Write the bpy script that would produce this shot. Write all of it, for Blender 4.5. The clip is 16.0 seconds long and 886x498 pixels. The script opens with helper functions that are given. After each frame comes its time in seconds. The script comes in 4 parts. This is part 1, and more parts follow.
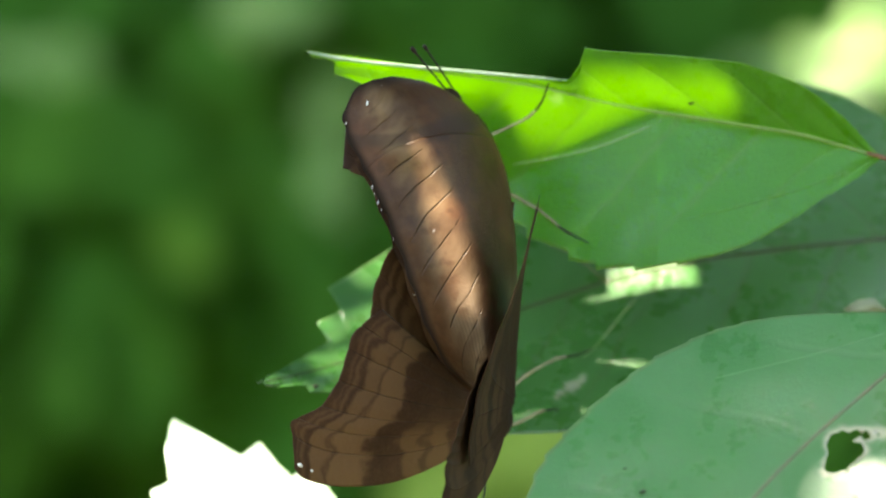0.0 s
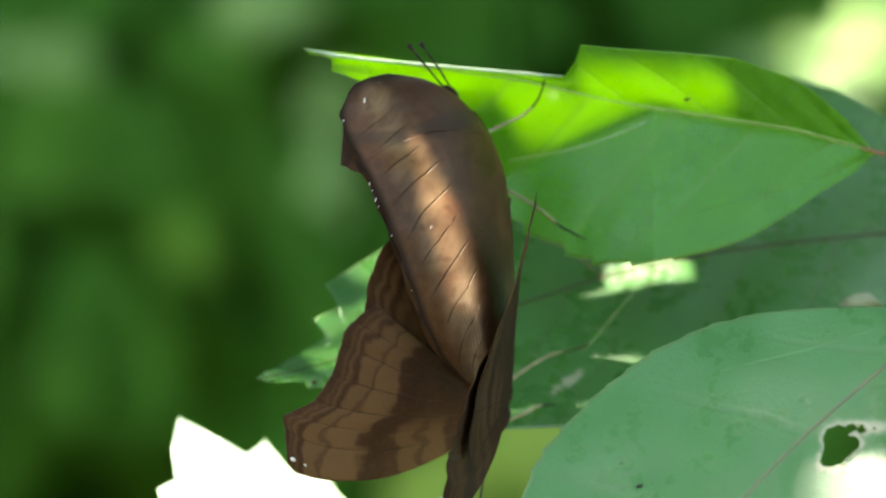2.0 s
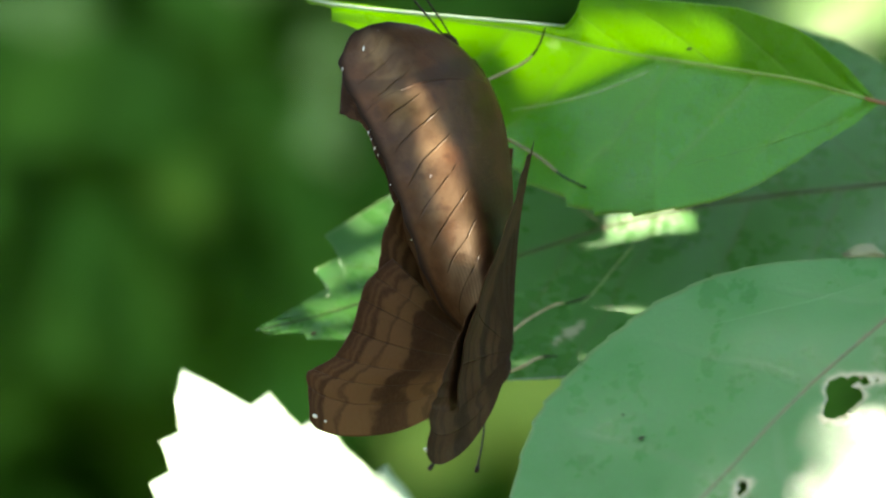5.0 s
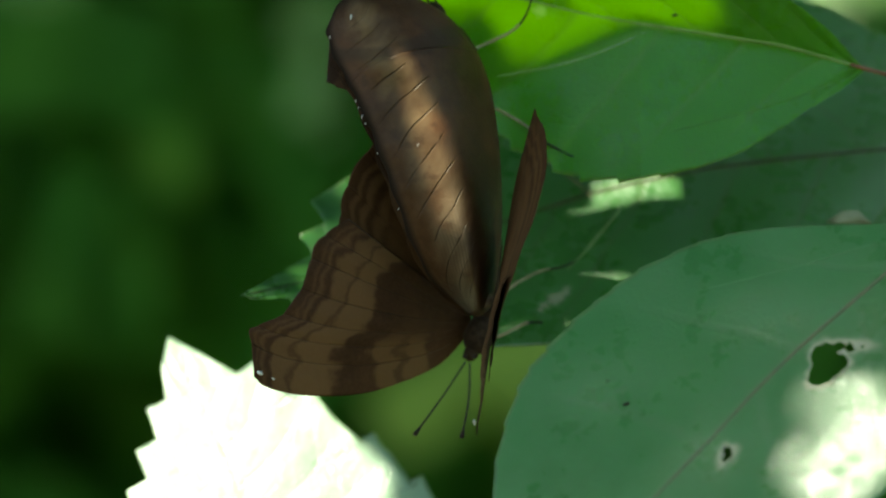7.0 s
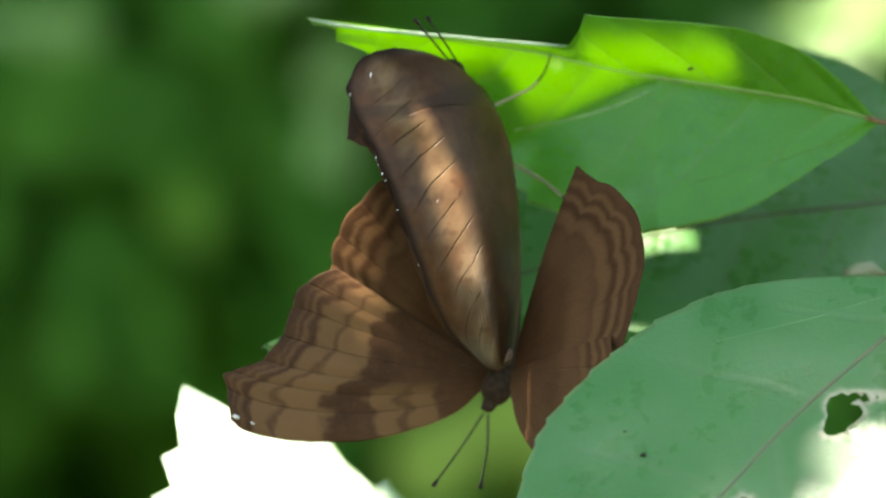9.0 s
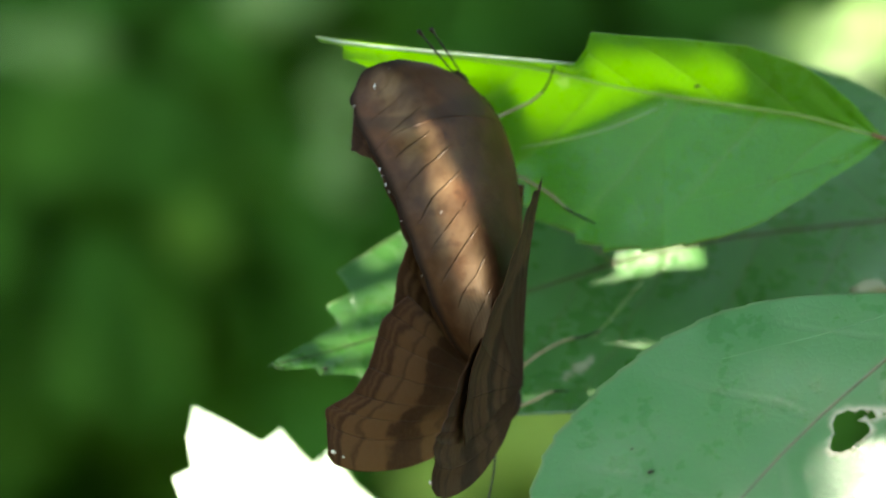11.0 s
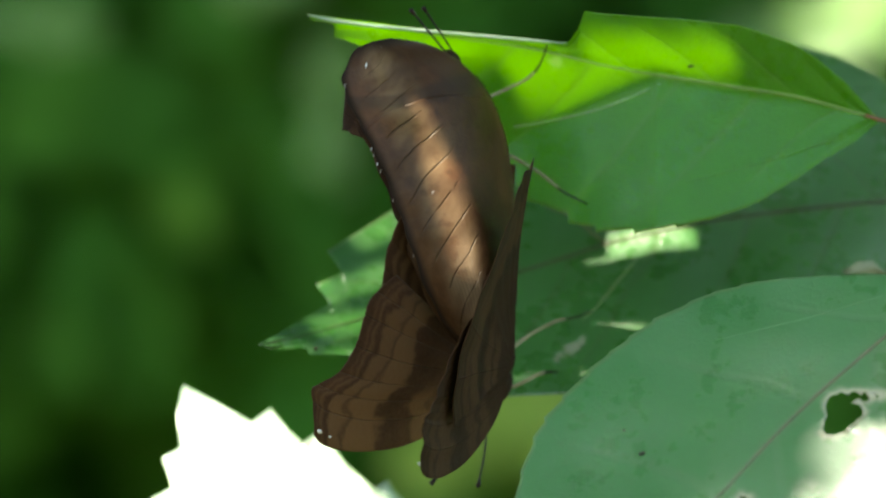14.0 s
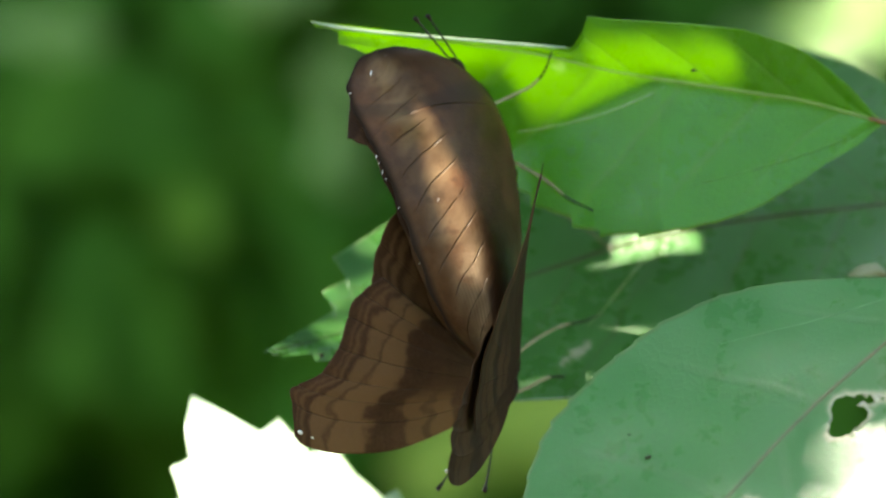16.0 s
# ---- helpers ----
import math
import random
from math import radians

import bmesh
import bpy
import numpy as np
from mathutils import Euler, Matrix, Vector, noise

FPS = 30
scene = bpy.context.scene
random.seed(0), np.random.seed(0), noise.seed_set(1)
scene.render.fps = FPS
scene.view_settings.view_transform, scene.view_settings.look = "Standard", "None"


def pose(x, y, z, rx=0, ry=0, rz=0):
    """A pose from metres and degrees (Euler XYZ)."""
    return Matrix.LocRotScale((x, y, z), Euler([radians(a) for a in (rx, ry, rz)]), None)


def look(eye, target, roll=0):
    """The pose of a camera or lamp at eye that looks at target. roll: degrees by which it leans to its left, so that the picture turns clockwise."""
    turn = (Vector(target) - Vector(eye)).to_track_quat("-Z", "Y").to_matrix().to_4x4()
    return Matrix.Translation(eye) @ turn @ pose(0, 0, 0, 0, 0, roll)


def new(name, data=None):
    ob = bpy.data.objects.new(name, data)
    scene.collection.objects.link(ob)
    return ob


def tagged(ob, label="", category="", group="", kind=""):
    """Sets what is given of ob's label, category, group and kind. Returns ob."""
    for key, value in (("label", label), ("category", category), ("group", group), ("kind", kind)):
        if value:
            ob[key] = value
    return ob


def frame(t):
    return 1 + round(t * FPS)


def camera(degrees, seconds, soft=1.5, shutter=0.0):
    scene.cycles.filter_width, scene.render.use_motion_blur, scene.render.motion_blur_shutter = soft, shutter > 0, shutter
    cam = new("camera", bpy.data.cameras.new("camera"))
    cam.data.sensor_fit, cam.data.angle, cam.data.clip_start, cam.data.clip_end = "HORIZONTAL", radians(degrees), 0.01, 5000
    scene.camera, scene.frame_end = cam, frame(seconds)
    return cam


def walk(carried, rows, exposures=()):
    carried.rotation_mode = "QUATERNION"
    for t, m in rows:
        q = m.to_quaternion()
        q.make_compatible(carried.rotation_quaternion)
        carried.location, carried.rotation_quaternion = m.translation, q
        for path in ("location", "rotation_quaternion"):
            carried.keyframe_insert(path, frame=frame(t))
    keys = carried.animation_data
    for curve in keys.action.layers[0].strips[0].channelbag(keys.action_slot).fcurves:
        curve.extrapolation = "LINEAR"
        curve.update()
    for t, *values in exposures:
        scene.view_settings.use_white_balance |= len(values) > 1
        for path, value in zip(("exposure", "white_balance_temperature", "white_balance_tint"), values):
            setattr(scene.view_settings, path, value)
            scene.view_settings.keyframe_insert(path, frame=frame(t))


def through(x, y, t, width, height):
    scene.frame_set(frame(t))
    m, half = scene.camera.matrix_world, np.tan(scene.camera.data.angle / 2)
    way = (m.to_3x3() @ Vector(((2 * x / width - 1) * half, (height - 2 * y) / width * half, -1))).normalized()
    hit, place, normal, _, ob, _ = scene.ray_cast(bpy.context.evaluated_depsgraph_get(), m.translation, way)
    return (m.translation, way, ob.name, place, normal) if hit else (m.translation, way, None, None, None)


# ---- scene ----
# ---------------------------------------------------------------- camera
D, HEIGHT = 0.66, 1.0            # sight distance to the pair, height of the lens
U = D * math.tan(radians(4)) / 784   # one stage unit: 0.0589 mm
cam = camera(8.0, 16.0, soft=2.1)
cam.data.dof.use_dof = True
cam.data.dof.focus_distance = D - 0.012
cam.data.dof.aperture_fstop = 25
PATH = [  # seconds, yaw, pitch, roll in degrees, millimetres towards the pair
    (0.0, -0.011, 0.2295, 0.21, 1.5), (0.5, 0.0493, 0.403, 0.0, -0.9), (1.0, -0.1163, 0.2688, 0.03, -1.8),
    (1.5, -0.0808, 0.0906, -0.1, -1.6), (2.0, -0.036, 0.1921, 0.06, -1.3), (2.5, -0.0573, 0.3085, -0.11, -5.4),
    (3.0, -0.0195, 0.1047, 0.03, 2.1), (3.5, -0.0109, 0.015, 0.1, 0.9), (4.0, 0.0048, -0.0522, -0.03, 1.9),
    (4.2, -0.0332, -0.1119, 0.09, 2.4), (6.5, -0.0296, -0.4496, -0.01, 2.9), (7.0, -0.1626, -0.5625, 0.15, 2.6),
    (7.5, 0.113, -0.2308, 0.15, 2.8), (8.0, 0.1823, 0.0674, 0.02, 4.7), (8.5, 0.0895, 0.0099, 0.16, -2.1),
    (9.0, 0.0007, -0.085, 0.01, -2.8), (9.2, 0.0358, -0.2069, -0.15, 1.5), (11.3, 0.1069, 0.0894, 0.02, -3.9),
    (11.5, 0.2697, -0.0453, 0.17, 2.0), (12.0, 0.295, -0.2937, 0.16, 2.0), (12.5, 0.17, -0.5046, 0.13, 0.7),
    (13.0, 0.1702, -0.188, 0.21, 0.7), (13.5, 0.1744, -0.2194, 0.16, -1.1), (14.0, -0.0124, -0.109, 0.18, -0.2),
    (14.5, -0.0382, -0.0536, 0.18, -1.2), (15.0, -0.0453, -0.2627, -0.18, -3.0), (15.5, 0.0461, -0.0939, -0.17, -0.7),
    (16.0, 0.0302, -0.058, -0.21, -1.0),
]
walk(cam, [(t, pose(0, d / 1000, HEIGHT, 90 + p, -r, y)) for t, y, p, r, d in PATH],
     exposures=[(t, e, 7900, 6 - 17 * max(0, 2.6 - e)) for t, e in (
         (0, 2.72), (1.5, 2.7), (4.2, 2.57), (6.5, 2.12), (7, 1.5), (7.5, 1.9), (8, 2.35), (9, 2.5), (11.5, 2.45), (12.5, 1.45), (13, 1.8),
         (13.5, 1.95), (14, 2.2), (14.5, 2.32), (15, 2.25), (16, 2.47))])


def stage(x, y, w=0.0):
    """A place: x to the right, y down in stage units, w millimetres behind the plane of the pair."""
    k = (D + w / 1000) / D
    return Vector(((x - 784) * U * k, D + w / 1000, HEIGHT + (441 - y) * U * k))


# ---------------------------------------------------------------- light
SUN = Vector((-0.30, -0.22, 0.93)).normalized()   # towards the sun
world = bpy.data.worlds.new("sky")
scene.world = world
world.use_nodes = True
sky = world.node_tree.nodes.new("ShaderNodeTexSky")
sky.sky_type, sky.sun_disc = "NISHITA", False
sky.sun_elevation = math.asin(SUN.z)
sky.sun_rotation = math.atan2(SUN.x, SUN.y)
back = world.node_tree.nodes["Background"]
back.inputs["Strength"].default_value = 0.13
world.node_tree.links.new(sky.outputs[0], back.inputs["Color"])
lamp = bpy.data.lights.new("sun", "SUN")
lamp.energy, lamp.angle, lamp.color = 5.0, radians(0.5), (1.0, 0.98, 0.95)
sun = new("sun", lamp)
sun.matrix_world = look(SUN * 30, (0, 0, 0))


# ---------------------------------------------------------------- materials
class Nodes:
    """Short hand for a node tree."""

    def __init__(self, name):
        self.mat = bpy.data.materials.new(name)
        self.mat.use_nodes = True
        self.t = self.mat.node_tree
        self.bsdf = self.t.nodes["Principled BSDF"]
        self.out = self.t.nodes["Material Output"]

    def put(self, socket, value):
        if hasattr(value, "links"):
            self.t.links.new(value, socket)
        else:
            socket.default_value = value

    def m(self, op, a, b=0.0, c=0.0):
        n = self.t.nodes.new("ShaderNodeMath")
        n.operation = op
        for s, v in zip(n.inputs, (a, b, c)):
            self.put(s, v)
        return n.outputs[0]

    def attr(self, name):
        n = self.t.nodes.new("ShaderNodeAttribute")
        n.attribute_name = name
        return n.outputs["Fac"]

    def coords(self):
        return self.t.nodes.new("ShaderNodeTexCoord").outputs["Object"]

    def noise(self, scale, detail=3.0, rough=0.55, vec=None):
        n = self.t.nodes.new("ShaderNodeTexNoise")
        n.inputs["Scale"].default_value, n.inputs["Detail"].default_value = scale, detail
        n.inputs["Roughness"].default_value = rough
        self.t.links.new(vec or self.coords(), n.inputs["Vector"])
        return n.outputs["Fac"]

    def cells(self, scale, feature="DISTANCE_TO_EDGE"):
        n = self.t.nodes.new("ShaderNodeTexVoronoi")
        n.feature = feature
        n.inputs["Scale"].default_value = scale
        self.t.links.new(self.coords(), n.inputs["Vector"])
        return n.outputs["Distance"]

    def step(self, x, a, b, lo=0.0, hi=1.0):
        n = self.t.nodes.new("ShaderNodeMapRange")
        n.interpolation_type = "SMOOTHSTEP"
        for k, v in (("Value", x), ("From Min", a), ("From Max", b), ("To Min", lo), ("To Max", hi)):
            self.put(n.inputs[k], v)
        return n.outputs[0]

    def mix(self, fac, a, b):
        n = self.t.nodes.new("ShaderNodeMix")
        n.data_type = "RGBA"
        self.put(n.inputs[0], fac)
        for s, v in ((n.inputs[6], a), (n.inputs[7], b)):
            self.put(s, v if hasattr(v, "links") else (*v, 1.0))
        return n.outputs[2]

    def bump(self, height, dist, strength=1.0):
        n = self.t.nodes.new("ShaderNodeBump")
        n.inputs["Strength"].default_value, n.inputs["Distance"].default_value = strength, dist
        self.t.links.new(height, n.inputs["Height"])
        return n.outputs[0]

    def finish(self, colour, rough, normal=None, through=None, share=0.0, spec=0.5, sheen=0.0):
        self.put(self.bsdf.inputs["Base Color"], colour if hasattr(colour, "links") else (*colour, 1.0))
        self.put(self.bsdf.inputs["Roughness"], rough)
        self.bsdf.inputs["Specular IOR Level"].default_value = spec
        if sheen:
            self.bsdf.inputs["Sheen Weight"].default_value = sheen
            self.bsdf.inputs["Sheen Roughness"].default_value = 0.4
            self.bsdf.inputs["Sheen Tint"].default_value = (0.9, 0.7, 0.5, 1.0)
        if normal is not None:
            self.put(self.bsdf.inputs["Normal"], normal)
        if through is not None:
            tr = self.t.nodes.new("ShaderNodeBsdfTranslucent")
            self.put(tr.inputs["Color"], through if hasattr(through, "links") else (*through, 1.0))
            if normal is not None:
                self.put(tr.inputs["Normal"], normal)
            mx = self.t.nodes.new("ShaderNodeMixShader")
            mx.inputs[0].default_value = share
            self.t.links.new(self.bsdf.outputs[0], mx.inputs[1])
            self.t.links.new(tr.outputs[0], mx.inputs[2])
            self.t.links.new(mx.outputs[0], self.out.inputs["Surface"])
        return self.mat


def leaf_material(name, dark, light, vein, glow, share, rough, veins=8, slant=0.35, relief=0.00012, spec=0.5, edge=(0.16, 0.24, 0.10), quilt=0.8):
    """A leaf blade: mottled lamina, side veins by its own length and width, fine net of veinlets, pale gnawed rims."""
    n = Nodes(name)
    s, v, rim = n.attr("along"), n.attr("across"), n.attr("rim")
    av = n.m("ABSOLUTE", v)
    wob = n.m("MULTIPLY", n.noise(45, 2), 0.45)
    q = n.m("ADD", n.m("MULTIPLY", n.m("SUBTRACT", s, n.m("MULTIPLY", n.m("POWER", av, 1.2), slant * 0.5)), veins), wob)
    side = n.m("SIGN", v)
    q = n.m("ADD", q, n.m("MULTIPLY", side, 0.2))
    d = n.m("ABSOLUTE", n.m("SUBTRACT", n.m("FRACT", q), 0.5))
    line = n.step(d, 0.015, 0.07, 1.0, 0.0)
    line = n.m("MULTIPLY", line, n.step(av, 0.55, 0.98, 1.0, 0.0))
    rib = n.step(av, 0.01, 0.035, 1.0, 0.0)
    net = n.step(n.cells(1100), 0.0, 0.10, 1.0, 0.0)
    big = n.noise(55, 3)
    fine = n.noise(520, 4)
    blot = n.noise(1800, 2)
    col = n.mix(n.step(big, 0.3, 0.7), dark, light)
    col = n.mix(n.m("MULTIPLY", n.step(fine, 0.35, 0.7), 0.8), col, light)
    col = n.mix(n.m("MULTIPLY", n.step(n.noise(2600, 3), 0.5, 0.72), 0.18), col, dark)
    patch = n.noise(170, 3)
    # mottling that also paints soft blotches of sheen into the colour
    col = n.mix(n.step(patch, 0.42, 0.66, 0.0, 0.4), col, light)
    col = n.mix(n.m("MULTIPLY", line, 0.36), col, vein)
    col = n.mix(n.m("MULTIPLY", rib, 0.7), col, vein)
    col = n.mix(n.m("MULTIPLY", net, 0.16), col, vein)
    col = n.mix(n.step(blot, 0.74, 0.80, 0.0, 0.45), col, (0.30, 0.32, 0.18))
    col = n.mix(n.step(av, 0.972, 0.992, 0.0, 0.65), col, edge)
    col = n.mix(rim, col, (0.42, 0.40, 0.26))
    h = n.m("ADD", n.m("MULTIPLY", line, -0.18), n.m("MULTIPLY", net, -0.07))
    h = n.m("ADD", h, n.m("MULTIPLY", big, 0.9))
    h = n.m("ADD", h, n.m("MULTIPLY", n.m("MULTIPLY", n.step(d, 0.0, 0.5), n.step(av, 0.0, 0.2)), quilt))
    h = n.m("ADD", h, n.m("MULTIPLY", patch, quilt * 0.5))
    h = n.m("ADD", h, n.m("MULTIPLY", fine, 0.15))
    g = n.mix(n.m("MULTIPLY", line, 0.12), glow, vein)
    g = n.mix(n.m("MULTIPLY", net, 0.12), g, (glow[0] * 0.6, glow[1] * 0.6, glow[2] * 0.6))
    r = n.m("ADD", n.step(fine, 0.3, 0.8, rough - 0.06, rough + 0.10), n.step(patch, 0.35, 0.65, -0.05, 0.07))
    return n.finish(col, r, n.bump(h, relief * 2), g, share, spec)


M_UNDER = leaf_material("leaf_underside", (0.032, 0.160, 0.014), (0.052, 0.212, 0.026), (0.18, 0.30, 0.08),
                        (0.55, 0.95, 0.01), 0.40, 0.32, veins=7, spec=0.5)
M_DARK = leaf_material("leaf_dark", (0.034, 0.138, 0.026), (0.058, 0.188, 0.042), (0.08, 0.13, 0.04),
                       (0.16, 0.36, 0.03), 0.22, 0.30, veins=9, spec=1.0, quilt=0.6, relief=0.00006)
M_BROAD = leaf_material("leaf_broad", (0.037, 0.148, 0.042), (0.060, 0.198, 0.061), (0.11, 0.22, 0.09),
                        (0.20, 0.42, 0.06), 0.14, 0.33, veins=5, relief=0.00006, spec=0.7, quilt=0.6)
# lightened beyond the leaf's own green, so that sunlit parts read as white
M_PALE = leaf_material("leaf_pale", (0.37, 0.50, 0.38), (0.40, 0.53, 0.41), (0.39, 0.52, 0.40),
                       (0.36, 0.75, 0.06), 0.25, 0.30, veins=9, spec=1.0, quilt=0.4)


def plain_leaf(name, a, b, glow, share, rough, spec=0.5):
    n = Nodes(name)
    g = n.t.nodes.new("ShaderNodeNewGeometry")
    rnd = g.outputs["Random Per Island"]
    col = n.mix(n.step(rnd, 0.0, 1.0), a, b)
    col = n.mix(n.m("MULTIPLY", n.noise(60, 3), 0.4), col, a)
    return n.finish(col, rough, n.bump(n.noise(90, 3), 0.0008), glow, share, spec)


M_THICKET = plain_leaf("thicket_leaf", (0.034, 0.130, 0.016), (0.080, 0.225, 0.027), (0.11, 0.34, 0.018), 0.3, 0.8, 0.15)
# lighter copies of the thicket leaf, with sunlight put into the colour
M_LIT_TONE = plain_leaf("lit_tone_leaf", (0.20, 0.36, 0.10), (0.30, 0.46, 0.17), (0.26, 0.45, 0.06), 0.3, 0.45)
M_LIT_GREEN = plain_leaf("lit_green_leaf", (0.09, 0.22, 0.02), (0.13, 0.27, 0.03), (0.14, 0.32, 0.02), 0.3, 0.6, 0.2)
M_LIT_YELLOW = plain_leaf("lit_yellow_leaf", (0.25, 0.36, 0.06), (0.34, 0.44, 0.10), (0.34, 0.46, 0.06), 0.3, 0.6, 0.2)
M_CANOPY = plain_leaf("canopy_leaf", (0.030, 0.09, 0.022), (0.05, 0.12, 0.03), (0.04, 0.10, 0.01), 0.15, 0.5)


def wing_material(name, deep, mid, light, stripes, rough, sheen, ribs=1.0, spec=0.4, hind=False):
    """Wing scales: bands that follow the outer margin, broken by the veins; 'reach' runs root to margin, 'fan' front to back."""
    n = Nodes(name)
    s, k = n.attr("reach"), n.attr("fan")
    jag = n.m("MULTIPLY", n.m("SUBTRACT", n.noise(330, 4), 0.5), 0.07 if hind else 0.14)
    vein = n.m("ABSOLUTE", n.m("SUBTRACT", n.m("FRACT", n.m("MULTIPLY", k, 7.0)), 0.5))
    scal = n.m("MULTIPLY", n.m("POWER", n.m("MULTIPLY", vein, 2.0), 2.0), 0.020)
    x = n.m("ADD", n.m("ADD", s, jag), scal)

    def band(a, b, soft=0.02):
        return n.m("MULTIPLY", n.step(x, a - soft, a + soft), n.step(x, b - soft, b + soft, 1.0, 0.0))

    grain = n.noise(2600, 3)
    cloud = n.noise(150, 3)
    dusk = (deep[0] * 0.62, deep[1] * 0.58, deep[2] * 0.55)
    col = n.mix(n.step(cloud, 0.3, 0.7), deep, mid)
    if hind:
        pale = ((0.50, 0.68, 0.06, 0.25), (0.71, 0.78, 0.02, 0.45), (0.835, 0.875, 0.012, 0.5), (0.915, 0.945, 0.010, 0.45))
        dark = ((0.795, 0.825, 0.9), (0.885, 0.905, 0.8), (0.955, 0.972, 0.7))
    else:
        front = n.step(k, 0.25, 0.5, 1.0, 0.0)
        col = n.mix(n.m("MULTIPLY", band(0.24, 0.46, 0.02), n.m("MULTIPLY", front, stripes * 0.7)), col, light)
        col = n.mix(n.m("MULTIPLY", band(0.33, 0.37, 0.012), n.m("MULTIPLY", front, stripes * 0.6)), col, dusk)
        pale = ((0.60, 0.735, 0.02, 0.75), (0.75, 0.84, 0.02, 0.6), (0.885, 0.915, 0.02, 0.35), (0.945, 0.96, 0.02, 0.3))
        dark = ((0.735, 0.752, 0.45), (0.845, 0.875, 0.6), (0.92, 0.938, 0.5), (0.50, 0.59, 0.55), (0.97, 1.2, 0.6))
    for a, b, soft, f in pale:
        col = n.mix(n.m("MULTIPLY", band(a, b, soft), f * stripes), col, light)
    for a, b, f in dark:
        col = n.mix(n.m("MULTIPLY", band(a, b, 0.016), f * 0.8 * stripes), col, dusk)
    line = n.step(n.m("SUBTRACT", 0.5, vein), 0.0, 0.035, 1.0, 0.0)
    col = n.mix(n.m("MULTIPLY", line, 0.13 * ribs), col, (deep[0] * 0.6, deep[1] * 0.55, deep[2] * 0.5))
    col = n.mix(n.m("MULTIPLY", n.step(grain, 0.35, 0.7), 0.10), col, light)
    h = n.m("ADD", n.m("MULTIPLY", line, 0.8 * ribs), n.m("MULTIPLY", grain, 0.35))
    h = n.m("ADD", h, n.m("MULTIPLY", cloud, 0.5))
    return n.finish(col, rough, n.bump(h, 0.0002), (light[0], light[1] * 0.8, light[2] * 0.6), 0.05, spec, sheen)


M_DORSAL = wing_material("forewing_upper_scales", (0.056, 0.0245, 0.0120), (0.090, 0.040, 0.0185), (0.225, 0.120, 0.052), 0.9, 0.62, 0.1, 0.7, 0.15)
M_DORSAL_HIND = wing_material("hindwing_upper_scales", (0.052, 0.0235, 0.0110), (0.076, 0.035, 0.0165), (0.155, 0.083, 0.036), 0.85, 0.7, 0.0, 0.4, 0.05, hind=True)
M_VENTRAL = wing_material("wing_under_scales", (0.025, 0.0105, 0.005), (0.038, 0.017, 0.008), (0.074, 0.036, 0.017), 1.0, 0.65, 0.0, 0.5, 0.1)


